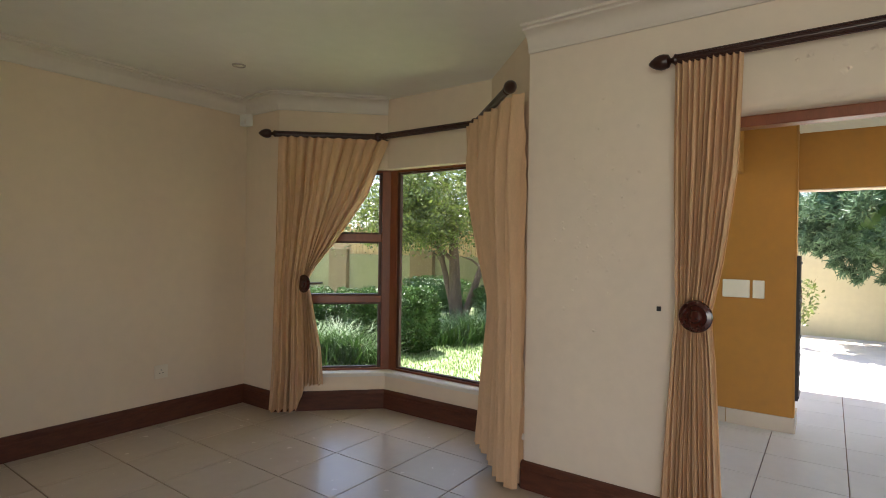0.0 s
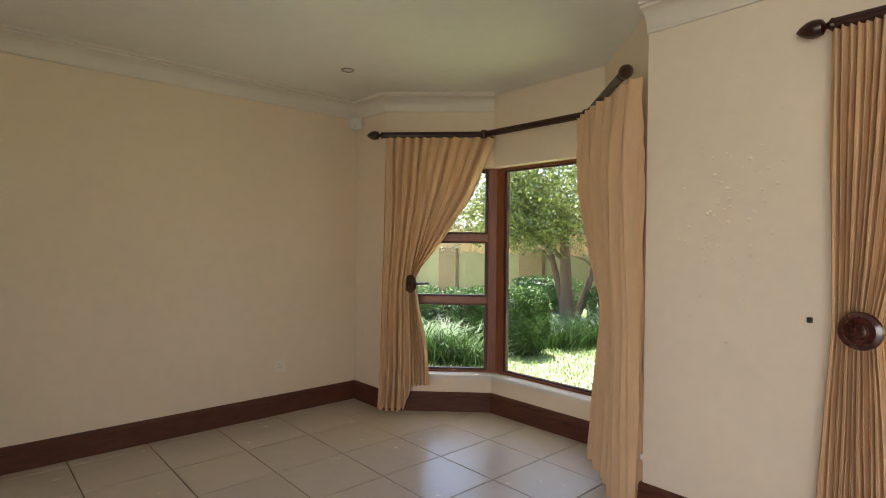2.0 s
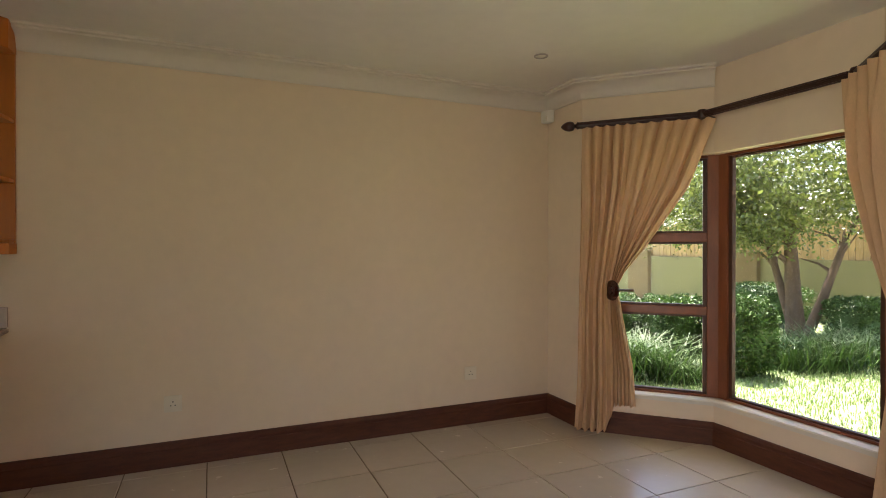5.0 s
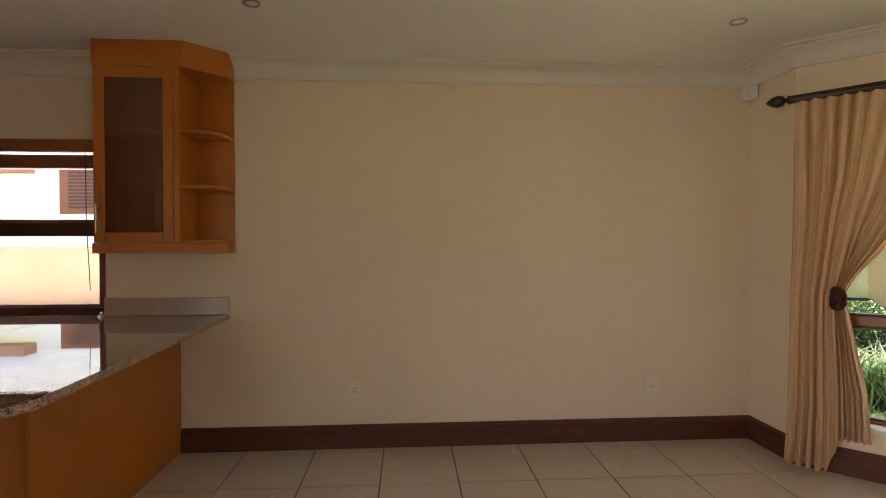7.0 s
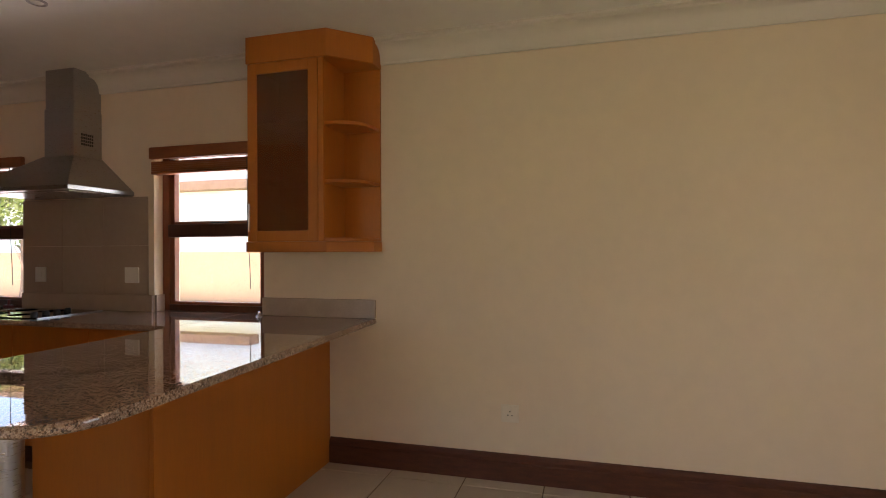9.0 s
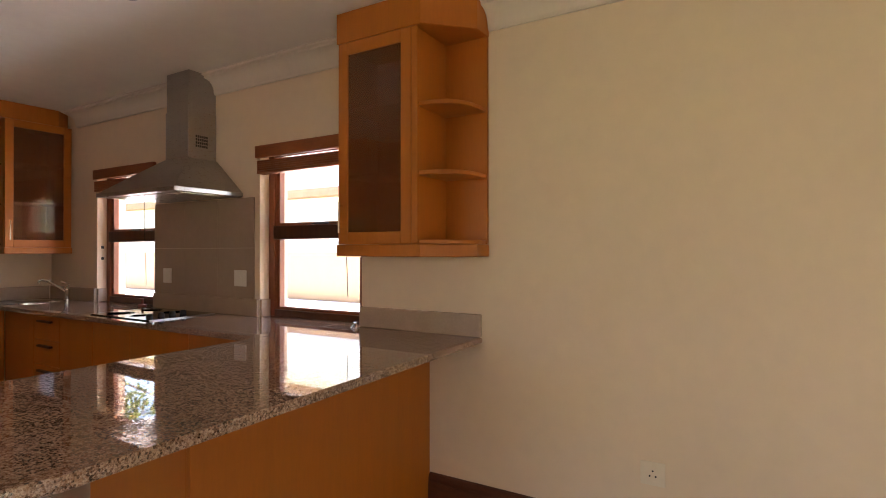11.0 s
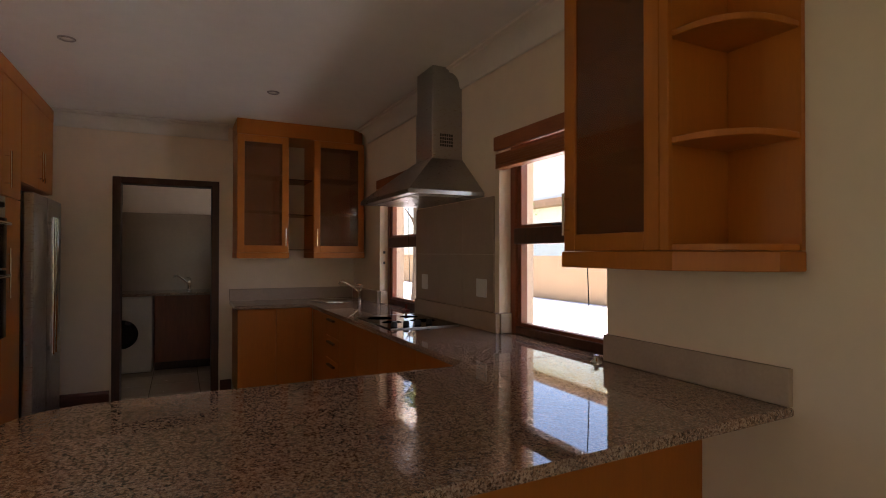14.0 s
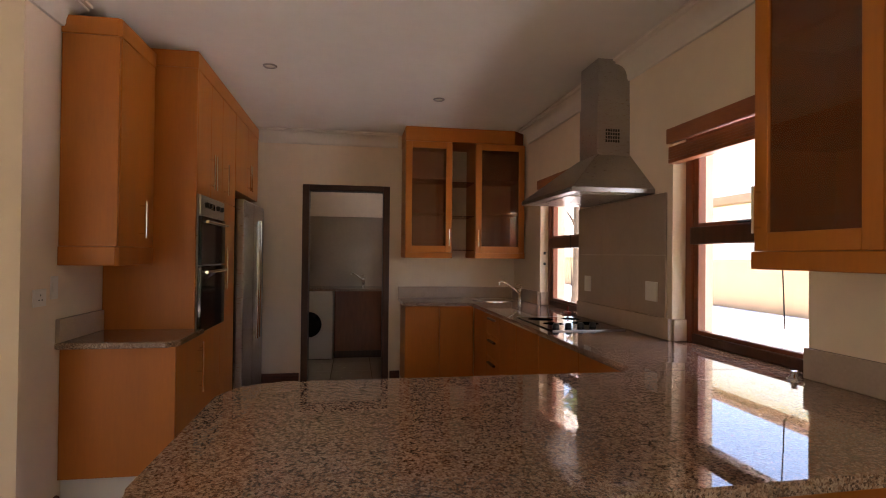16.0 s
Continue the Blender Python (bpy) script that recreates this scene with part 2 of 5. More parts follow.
def prism(outline, z0, z1, bevel=0.0, segments=3):
    """An upright prism over a plan outline."""
    bm = bmesh.new()
    low = [bm.verts.new((x, y, z0)) for x, y in outline]
    top = [bm.verts.new((x, y, z1)) for x, y in outline]
    bm.faces.new(low[::-1])
    bm.faces.new(top)
    n = len(outline)
    for i in range(n):
        bm.faces.new((low[i], low[(i + 1) % n], top[(i + 1) % n], top[i]))
    if bevel:
        es = [e for e in bm.edges if abs(e.verts[0].co.z - e.verts[1].co.z) < 1e-6]
        bmesh.ops.bevel(bm, geom=es, offset=bevel, segments=segments, affect="EDGES", profile=0.5)
    return bm


def lathe(profile, m=None, steps=24, bm=None):
    """A turned shape about z from (radius, height) pairs."""
    bm = bm or bmesh.new()
    rings = []
    for r, z in profile:
        ring = [bm.verts.new((r * math.cos(2 * math.pi * k / steps), r * math.sin(2 * math.pi * k / steps), z)) for k in range(steps)]
        if m is not None:
            for v in ring:
                v.co = m @ v.co
        rings.append(ring)
    for a, b in zip(rings, rings[1:]):
        for k in range(steps):
            bm.faces.new((a[k], a[(k + 1) % steps], b[(k + 1) % steps], b[k]))
    for ring in (rings[0], rings[-1]):
        try:
            bm.faces.new(ring)
        except ValueError:
            pass
    return bm


def tube(points, radius, steps=10, bm=None, taper=1.0):
    """A round bar along points."""
    bm = bm or bmesh.new()
    pts = [Vector(p) for p in points]
    rings = []
    for i, p in enumerate(pts):
        d = (pts[min(i + 1, len(pts) - 1)] - pts[max(i - 1, 0)]).normalized()
        side = d.cross(Vector((0, 0, 1)) if abs(d.z) < 0.9 else Vector((1, 0, 0))).normalized()
        up = side.cross(d)
        r = radius * (1 + (taper - 1) * i / max(1, len(pts) - 1))
        rings.append([bm.verts.new(p + r * (math.cos(2 * math.pi * k / steps) * side + math.sin(2 * math.pi * k / steps) * up)) for k in range(steps)])
    for a, b in zip(rings, rings[1:]):
        for k in range(steps):
            bm.faces.new((a[k], a[(k + 1) % steps], b[(k + 1) % steps], b[k]))
    bm.faces.new(rings[0])
    bm.faces.new(rings[-1])
    return bm


def strip(path, profile, closed=False):
    """A moulding: a profile of (out, up) swept along a level path, mitred; out is to the right of the way."""
    bm = bmesh.new()
    pts = [Vector((*p, 0)) for p in path]
    n = len(pts)
    rings = []
    for i, p in enumerate(pts):
        a = (pts[i] - pts[i - 1]).normalized() if i or closed else None
        b = (pts[(i + 1) % n] - pts[i]).normalized() if i < n - 1 or closed else None
        a, b = a or b, b or a
        na, nb = Vector((a.y, -a.x, 0)), Vector((b.y, -b.x, 0))
        mid = (na + nb).normalized()
        mid /= max(0.3, mid.dot(na))
        rings.append([bm.verts.new(p + mid * o + Vector((0, 0, u))) for o, u in profile])
    pairs = list(zip(rings, rings[1:])) + ([(rings[-1], rings[0])] if closed else [])
    for a, b in pairs:
        for k in range(len(profile)):
            j = (k + 1) % len(profile)
            bm.faces.new((a[k], a[j], b[j], b[k]))
    if not closed:
        bm.faces.new(rings[0])
        bm.faces.new(rings[-1][::-1])
    return bm


def span(a, b):
    """The frame of a wall piece: x along it from a to b, y to the left of that way, z up."""
    a, b = Vector((*a, 0)), Vector((*b, 0))
    d = (b - a).normalized()
    return Matrix.Translation(a) @ Matrix(((d.x, -d.y, 0, 0), (d.y, d.x, 0, 0), (0, 0, 1, 0), (0, 0, 0, 1))), (b - a).length


def wall(name, a, b, thick, z0, z1, holes, mat, label):
    """A wall from a to b, thickness to the left of the way, with (s0, s1, z0, z1) holes through it."""
    m, length = span(a, b)
    bm = bmesh.new()
    xs = sorted({0.0, length, *(v for h in holes for v in h[:2])})
    for s0, s1 in zip(xs, xs[1:]):
        mid = (s0 + s1) / 2
        cuts = sorted((h[2], h[3]) for h in holes if h[0] < mid < h[1])
        z = z0
        for c0, c1 in cuts:
            if c0 > z + 1e-6:
                box(bm, s0, 0, z, s1, thick, c0)
            z = c1
        if z < z1 - 1e-6:
            box(bm, s0, 0, z, s1, thick, z1)
    bmesh.ops.remove_doubles(bm, verts=bm.verts[:], dist=1e-5)
    inner = [f for f in bm.faces if sum(1 for g in bm.faces if g is not f and set(g.verts) == set(f.verts))]
    bmesh.ops.delete(bm, geom=list(set(inner)), context="FACES")
    return tagged(finish(name, bm, mat, m=m), label, "wall", kind="structure")


# ---- plan ----
H = 2.57                                   # ceiling
XW, YS = -8.09, -3.10                      # kitchen's far wall, wall behind the tall units
XP = -5.16                                 # face of the wall beside the kitchen
YEND = -7.0
BAY = [(0.0, -0.44), (0.62, -1.06), (0.62, -2.06), (0.0, -2.68)]
DOOR_A, DOOR_B, DOOR_H = -3.53, -6.40, 1.975
K1, K2 = (-5.21, -4.34), (-7.27, -6.40)    # kitchen windows, by x
KZ0, KZ1 = 0.868, 2.02
SD_A, SD_B = -2.15, -1.37                  # scullery doorway, by y

wall("wall_north", (XW - 0.15, 0), (0.25, 0), 0.24, -0.1, H,
     [(K2[0] - XW + 0.15, K2[1] - XW + 0.15, KZ0, KZ1), (K1[0] - XW + 0.15, K1[1] - XW + 0.15, KZ0, KZ1)], PAINT, "cream painted long wall with two kitchen windows")
wall("wall_east_corner", (0, 0), BAY[0], 0.24, -0.1, H, [], PAINT, "narrow cream wall between corner and bay window")
wall("wall_east", BAY[3], (0, YEND), 0.24, -0.1, H, [(BAY[3][1] - DOOR_A, BAY[3][1] - DOOR_B, -0.1, DOOR_H + 0.05)], ROUGHCAST,
     "rough trowelled cream wall with patio door opening")
wall("wall_west", (XW, YS - 0.2), (XW, 0), 0.15, -0.1, H, [(SD_A - YS + 0.2, SD_B - YS + 0.2, -0.1, 2.02)], PAINT, "cream kitchen end wall with scullery doorway")
wall("wall_kitchen", (XP, YS), (XW, YS), 0.2, -0.1, H, [], PAINT, "cream wall behind the tall kitchen units")
# opening out of view, added so that light comes in from this side
wall("wall_side", (XP, YEND), (XP, YS - 0.201), 0.2, -0.1, H, [(0.45, 3.2, -0.1, 2.1)], PAINT, "cream side wall beside the kitchen")
wall("wall_south", (0.24, YEND), (XP - 0.2, YEND), 0.2, -0.1, H, [], PAINT, "plain cream wall closing the room")
for nm, z0, z1, lb in (("wall_bay_low", -0.1, 0.27, "low white plastered wall under the bay window"), ("wall_bay_head", 1.99, H, "cream plaster head above the bay window")):
    tagged(finish(nm, strip(BAY, [(0, z0), (0, z1), (-0.24, z1), (-0.24, z0)]), PAINT), lb, "wall", kind="structure")

# runs on past the walls as an unseen eave, added to keep sun out
tagged(finish("ceiling", boxes((-10.6, -7.2, H, 1.75, 1.25, H + 0.12)), CEIL), "flat white painted plaster ceiling, carried on outside as an unseen eave", "ceiling", kind="structure")

# rooms behind the openings, closed
wall("wall_scullery", (-10.15, -3.4), (-10.15, 0.2), 0.15, 1.86, H, [], PAINT, "cream scullery wall above the tiles")
wall("wall_scullery_tiled", (-10.142, -3.4), (-10.142, 0.2), 0.16, -0.1, 1.86, [], WALLTILE, "greige tiled lower scullery wall")
wall("wall_scullery_side", (-8.25, -2.9), (-10.3, -2.9), 0.15, -0.1, H, [], PAINT, "cream scullery side wall")
# the small hole is out of view, added to brighten the scullery
wall("wall_scullery_end", (-10.3, -0.6), (-8.25, -0.6), 0.15, -0.1, H, [(0.5, 1.1, 1.45, 1.9)], PAINT, "cream scullery end wall")

# cornice and skirting
COVE = [(0, H - 0.13), (0.016, H - 0.13), (0.022, H - 0.118)] + [
    (0.022 + 0.07 * (1 - math.cos(a)), H - 0.118 + 0.085 * math.sin(a)) for a in [radians(d) for d in range(0, 91, 15)]] + [
    (0.1, H - 0.03), (0.1, H - 0.018), (0.118, H - 0.014), (0.118, H), (0, H)]
def cornice(path, label):
    tagged(finish("cornice", strip(path, COVE), CORNICE, smooth=True), label, "cornice", kind="structure")
cornice([(XW, YS), (XW, -1.25)], "white coved plaster cornice on the kitchen end wall")
cornice([(-7.6, 0), (-4.25, 0)], "white coved plaster cornice over the kitchen windows")
cornice([(-3.515, 0), (0, 0), BAY[0], BAY[1]], "white coved plaster cornice along the long wall")
cornice([BAY[3], (0, YEND), (XP, YEND), (XP, YS), (-5.5, YS)], "white coved plaster cornice over the patio door")

SK = [(0, 0), (0.022, 0), (0.022, 0.105), (0.018, 0.112), (0.02, 0.118), (0.02, 0.132), (0.012, 0.150), (0, 0.155)]
def skirting(path):
    tagged(finish("baseboard", strip(path, SK), SKIRT), "dark mahogany stained skirting board", "skirting", kind="structure")
skirting([(-3.868, 0), (0, 0), *BAY, (0, DOOR_A + 0.02)])
skirting([(0, DOOR_B - 0.02), (0, YEND), (XP, YEND), (XP, -6.60)])
skirting([(XP, YS - 0.68), (XP, YS), (-5.48, YS)])
skirting([(XW, -2.75), (XW, SD_A - 0.06)])
skirting([(XW, SD_B + 0.06), (XW, -1.21)])


# ---- joinery of the openings ----
def bay_window(name, a, b, bars, label):
    """A hardwood window between two bay corners, set back in the wall."""
    m, length = span(a, b)
    ob = thing(name, label, "window", kind="structure")
    y0, y1 = 0.085, 0.145
    lo, hi = 0.30, 1.99
    ext = 0.042
    for nm, r in (("window_frame", (-ext, y0, lo, 0.035, y1, hi)), ("window_frame", (length - 0.035, y0, lo, length + ext, y1, hi)),
                  ("window_frame", (0.035, y0, hi - 0.02, length - 0.035, y1, hi)), ("window_frame", (0.035, y0, lo, length - 0.035, y1, lo + 0.018))):
        part(nm, boxes(r, bevel=0.004), FRAME, ob, m=m)
    zs = [lo + 0.018] + [z for p in bars for z in p] + [hi - 0.02]
    for z0, z1 in bars:
        part("glazing_bar", boxes((0.035, y0 + 0.004, z0, length - 0.035, y1 - 0.004, z1), bevel=0.004), FRAME, ob, m=m)
    for z0, z1 in zip(zs[::2], zs[1::2]):
        fr = boxes((0.036, y0 + 0.012, z0, 0.062, y1 - 0.012, z1), (length - 0.062, y0 + 0.012, z0, length - 0.036, y1 - 0.012, z1),
                   (0.062, y0 + 0.012, z0, length - 0.062, y1 - 0.012, z0 + 0.014), (0.062, y0 + 0.012, z1 - 0.014, length - 0.062, y1 - 0.012, z1), bevel=0.003)
        part("sash", fr, FRAMEDARK, ob, m=m)
        p = part("pane", boxes((0.06, 0.112, z0 + 0.012, length - 0.06, 0.117, z1 - 0.012)), PANE, ob, m=m)
        p.visible_shadow = False
    return ob
bay_window("window_1", BAY[0], BAY[1], [(0.87, 0.93), (1.385, 1.45)], "red-brown hardwood casement window with three panes")
bay_window("window_2", BAY[1], BAY[2], [], "red-brown hardwood window with one large pane")
BAYQ = (0.26, -2.42)
wall("wall_bay_return", BAYQ, (BAY[3][0] + 0.001, BAY[3][1] + 0.001), 0.22, 0.2, 2.05, [], PAINT, "cream plaster return beside the bay window")
bay_window("window_3", BAY[2], BAYQ, [(0.87, 0.93), (1.385, 1.45)], "red-brown hardwood casement window behind a curtain")
tagged(finish("window_sill", strip(BAY, [(0.012, 0.268), (0.012, 0.292), (0.006, 0.300), (-0.11, 0.300), (-0.11, 0.268)]), CORNICE),
       "white painted sill round the bay window", "window sill", kind="structure")


def kitchen_window(name, x0, x1, label):
    ob = thing(name, label, "window", kind="structure")
    y0, y1, lo, hi = 0.075, 0.145, 0.9005, KZ1
    f = 0.055
    for r in ((x0, y0, lo, x0 + f, y1, hi), (x1 - f, y0, lo, x1, y1, hi), (x0 + f, y0, hi - f, x1 - f, y1, hi)):
        part("window_frame", boxes(r, bevel=0.004), FRAME, ob)
    part("window_frame", boxes((x0 + f, y0, lo, x1 - f, y1, lo + 0.045), bevel=0.004), FRAMEDARK, ob, "dark weathered bottom rail")
    part("glazing_bar", boxes((x0 + f, y0 - 0.012, 1.415, x1 - f, y1 - 0.006, 1.505), bevel=0.006), FRAMEDARK, ob, "dark stained middle rail")
    for z0, z1 in ((lo + 0.045, 1.415), (1.505, hi - f)):
        part("sash", boxes((x0 + f, y0 + 0.014, z0, x0 + f + 0.035, y1 - 0.012, z1), (x1 - f - 0.035, y0 + 0.014, z0, x1 - f, y1 - 0.012, z1),
                           (x0 + f + 0.035, y0 + 0.014, z0, x1 - f - 0.035, y1 - 0.012, z0 + 0.02), bevel=0.003), FRAME, ob)
        p = part("pane", boxes((x0 + f + 0.03, 0.108, z0, x1 - f - 0.03, 0.113, z1)), PANE, ob)
        p.visible_shadow = False
    part("stay", tube([(x0 + 0.42, y0 - 0.018, 1.512), (x0 + 0.56, y0 - 0.022, 1.512)], 0.006, 8), BLACK, ob, "black window stay")
    return ob
kitchen_window("window_4", *K1, "red-brown hardwood kitchen window with two panes")
kitchen_window("window_5", *K2, "red-brown hardwood kitchen window with two panes")


def blind(x0, x1):
    ob = thing("roller_blind", "red-brown wooden slatted blind drawn up", "blind", "kitchen blinds")
    part("valance", boxes((x0 - 0.012, -0.035, 1.952, x1 + 0.012, -0.003, 2.032), bevel=0.005), BLINDWOOD, ob)
    for k in range(5):
        z = 1.868 + k * 0.013
        part("slat", boxes((x0 + 0.004, -0.030, z, x1 - 0.004, 0.028, z + 0.0122), bevel=0.0015), BLINDWOOD, ob)
    part("bottom_rail", boxes((x0 + 0.004, -0.032, 1.846, x1 - 0.004, 0.030, 1.866), bevel=0.004), BLINDWOOD, ob)
    part("cord", tube([(x1 - 0.10, -0.036, 1.95), (x1 - 0.098, -0.034, 1.5), (x1 - 0.085, -0.03, 1.2), (x1 - 0.08, -0.03, 1.07)], 0.0025, 6), BLACK, ob, "thin dark pull cord")
    return ob
for z in (1.274, 1.371):
    tagged(finish("cord_cleat", boxes((K2[0] + 0.0005, 0.03, z - 0.012, K2[0] + 0.014, 0.05, z + 0.012), bevel=0.003), BLACK), "tiny black cord cleat on the white window reveal", "cord cleat", "cord cleats")
blind(*K1)
blind(*K2)

sd = thing("door_frame", "dark stained hardwood frame of the open scullery doorway", "door frame", kind="structure")
for r in ((XW - 0.16, SD_A - 0.045, 0, XW + 0.012, SD_A + 0.02, 2.04), (XW - 0.16, SD_B - 0.02, 0, XW + 0.012, SD_B + 0.045, 2.04),
          (XW - 0.16, SD_A + 0.02, 1.985, XW + 0.012, SD_B - 0.02, 2.04)):
    part("jamb", boxes(r, bevel=0.004), FRAMEDARK, sd)
part("strike_plate", boxes((XW - 0.10, SD_A + 0.0205, 1.64, XW - 0.04, SD_A + 0.0235, 1.79)), CHROME, sd, "small brass-coloured hinge plate")

pd = thing("door_1", "red-brown hardwood frame of the open patio door", "patio door", kind="structure")
for r in ((0.10, DOOR_A - 0.055, 0, 0.19, DOOR_A, DOOR_H), (0.10, DOOR_B, 0, 0.19, DOOR_B + 0.055, DOOR_H), (0.10, DOOR_B + 0.055, DOOR_H - 0.05, 0.19, DOOR_A - 0.055, DOOR_H - 0.0005)):
    part("door_frame", boxes(r, bevel=0.005), FRAME, pd)
part("track", boxes((0.10, DOOR_B + 0.055, -0.02, 0.19, DOOR_A - 0.055, 0.006)), FRAMEDARK, pd)


# rounded plaster edge under the lintel of the patio door
EDGE = [(0.05 - 0.05 * math.cos(radians(d)), DOOR_H + 0.05 - 0.05 * math.sin(radians(d))) for d in range(0, 91, 15)] + [(0.24, DOOR_H), (0.24, DOOR_H + 0.0495), (0.0, DOOR_H + 0.0495)]
lintel = bmesh.new()
ends = [[lintel.verts.new((x, y, z)) for x, z in EDGE] for y in (DOOR_A - 0.0005, DOOR_B + 0.0005)]
for k in range(len(EDGE)):
    j = (k + 1) % len(EDGE)
    lintel.faces.new((ends[0][k], ends[0][j], ends[1][j], ends[1][k]))
for ring in ends:
    lintel.faces.new(ring)
tagged(finish("lintel_edge", lintel, ROUGHCAST, smooth=True), "rounded cream plaster edge over the patio door", "lintel", kind="structure")


# ---- curtains ----
def rod(points, finials, label, group="curtain rods"):
    """A fluted curtain rod along points with turned rings at the bends and acorn finials."""
    ob = thing("curtain_rod", label, "curtain rod", group)
    for a, b in zip(points, points[1:]):
        a, b = Vector(a), Vector(b)
        q = (b - a).to_track_quat("Z", "Y").to_matrix().to_4x4()
        bm = bmesh.new()
        n, rings = 36, []
        for s in (0, (b - a).length):
            rings.append([bm.verts.new(Matrix.Translation(a) @ q @ Vector(((0.021 + 0.0025 * (k % 3 > 0)) * math.cos(2 * math.pi * k / n), (0.021 + 0.0025 * (k % 3 > 0)) * math.sin(2 * math.pi * k / n), s))) for k in range(n)])
        for k in range(n):
            bm.faces.new((rings[0][k], rings[0][(k + 1) % n], rings[1][(k + 1) % n], rings[1][k]))
        bm.faces.new(rings[0]), bm.faces.new(rings[1])
        part("pole", bm, ROD, ob)
    for p in points[1:-1]:
        part("elbow", lathe([(0.012, -0.034), (0.026, -0.03), (0.034, -0.012), (0.034, 0.012), (0.026, 0.03), (0.012, 0.034)], Matrix.Translation(p)), ROD, ob, smooth=True)
    for end, nxt in finials:
        e, d = Vector(end), (Vector(end) - Vector(nxt)).normalized()
        q = Matrix.Translation(e) @ d.to_track_quat("Z", "Y").to_matrix().to_4x4()
        part("finial", lathe([(0.024, -0.01), (0.027, 0.0), (0.014, 0.012), (0.012, 0.02), (0.030, 0.03), (0.035, 0.048), (0.036, 0.064), (0.030, 0.085), (0.018, 0.105), (0.005, 0.118), (0.001, 0.12)], q), ROD, ob, smooth=True)
    return ob


R0, R1, R2, R3 = (-0.10, -0.515, 2.222), (0.478, -1.083, 2.232), (0.485, -2.01, 2.231), (-0.095, -2.590, 2.231)
bay_rod = rod([R0, R1, R2, R3], [(R0, R1), (R3, R2)], "dark ebony fluted wooden rod bent round the bay")
for p, w in ((R1, (0.62, -1.06)), (R2, (0.62, -2.06))):
    part("bracket", tube([(p[0], p[1], p[2] - 0.01), (w[0] - 0.005, w[1], p[2] - 0.01)], 0.014, 10), ROD, bay_rod)
D0, D1 = (-0.085, -3.47, 2.232), (-0.085, -6.6, 2.245)
door_rod = rod([D0, D1], [(D0, D1), (D1, D0)], "dark ebony fluted wooden rod over the patio door")
for y in (-3.52, -6.5):
    part("bracket", tube([(-0.085, y, 2.225), (-0.002, y, 2.225)], 0.014, 10), ROD, door_rod)


def curtain(a, b, ztop, rows, pleats, depth, label, group, seed, lift=(0.0, 0.0)):
    """A pleated curtain hung from a to b. rows: (height, start, middle, end, depth factor) along the way;
    the half that is tied back closes up at the tie, the other half hangs free; lift raises the hem of each half."""
    rnd = random.Random(seed)
    m, length = span(a, b)
    ob = thing("curtain", label, "curtain", group)
    bm = bmesh.new()
    cols, lines = pleats * 16, 70
    size = [rnd.uniform(0.55, 1.3) for _ in range(pleats + 2)]
    zs = [r[0] for r in rows][::-1]
    knots = [[r[k] for r in rows][::-1] for k in (1, 2, 3, 4)]
    grid = []
    for i in range(lines + 1):
        h = i / lines
        z = ztop + (rows[-1][0] - ztop) * h
        s0, sm, s1, dp = (float(np.interp(z, zs, k)) for k in knots)
        line = []
        for j in range(cols + 1):
            u = j / cols
            k = u * pleats
            n = int(min(k, pleats - 1))
            fall = min(1.0, i / 16)
            drift = (0.8 * noise.noise((u * 2.6, z * 0.45, seed + 3.5)) + 0.3 * noise.noise((u * 7.3, z * 0.5, seed + 9.5))) * fall
            wav = 1 - 2 * abs(math.sin(math.pi * (k + drift))) ** 0.7 + 0.30 * fall * math.sin(2 * math.pi * (1.7 * k + 0.12 * z + seed + 1.5 * drift))
            pinch = 0.6 + 0.4 * min(1.0, i / 9)
            edge = min(1.0, 0.3 + 9 * min(u, 1 - u))
            y = edge * depth * dp * (size[n] + (size[n + 1] - size[n]) * (k - n)) * pinch * wav + 0.010 * noise.noise((u * 4, z * 1.2, seed))
            at = s0 + (sm - s0) * u * 2 if u < 0.5 else sm + (s1 - sm) * (u - 0.5) * 2
            x = at + edge * 0.006 * noise.noise((u * 5 + 7, z * 2, seed))
            blend = min(1.0, max(0.0, (u - 0.42) / 0.16))
            up = (lift[0] * (1 - blend) + lift[1] * blend) * h ** 3
            line.append(bm.verts.new((x, y, z + up + (0.005 * math.sin(2 * math.pi * k) if i in (0, lines) else 0))))
        grid.append(line)
    for r0, r1 in zip(grid, grid[1:]):
        for j in range(cols):
            bm.faces.new((r0[j], r0[j + 1], r1[j + 1], r1[j]))
    part("cloth", bm, CLOTH, ob, m=m, smooth=True)
    return ob


curtain(R0[:2], R1[:2], 2.206, [(2.206, 0.03, 0.42, 0.90, 1.0), (1.75, 0.025, 0.36, 0.73, 0.95), (1.35, 0.02, 0.28, 0.47, 0.85), (1.15, 0.015, 0.245, 0.325, 0.75), (1.04, 0.012, 0.225, 0.275, 0.7), (0.9, 0.01, 0.225, 0.30, 0.75), (0.4, 0.0, 0.235, 0.38, 0.95), (0.04, -0.02, 0.23, 0.40, 1.0)],
        11, 0.042, "cream pleated curtain tied back beside the bay window", "bay curtains", 3, (0.0, 0.20))
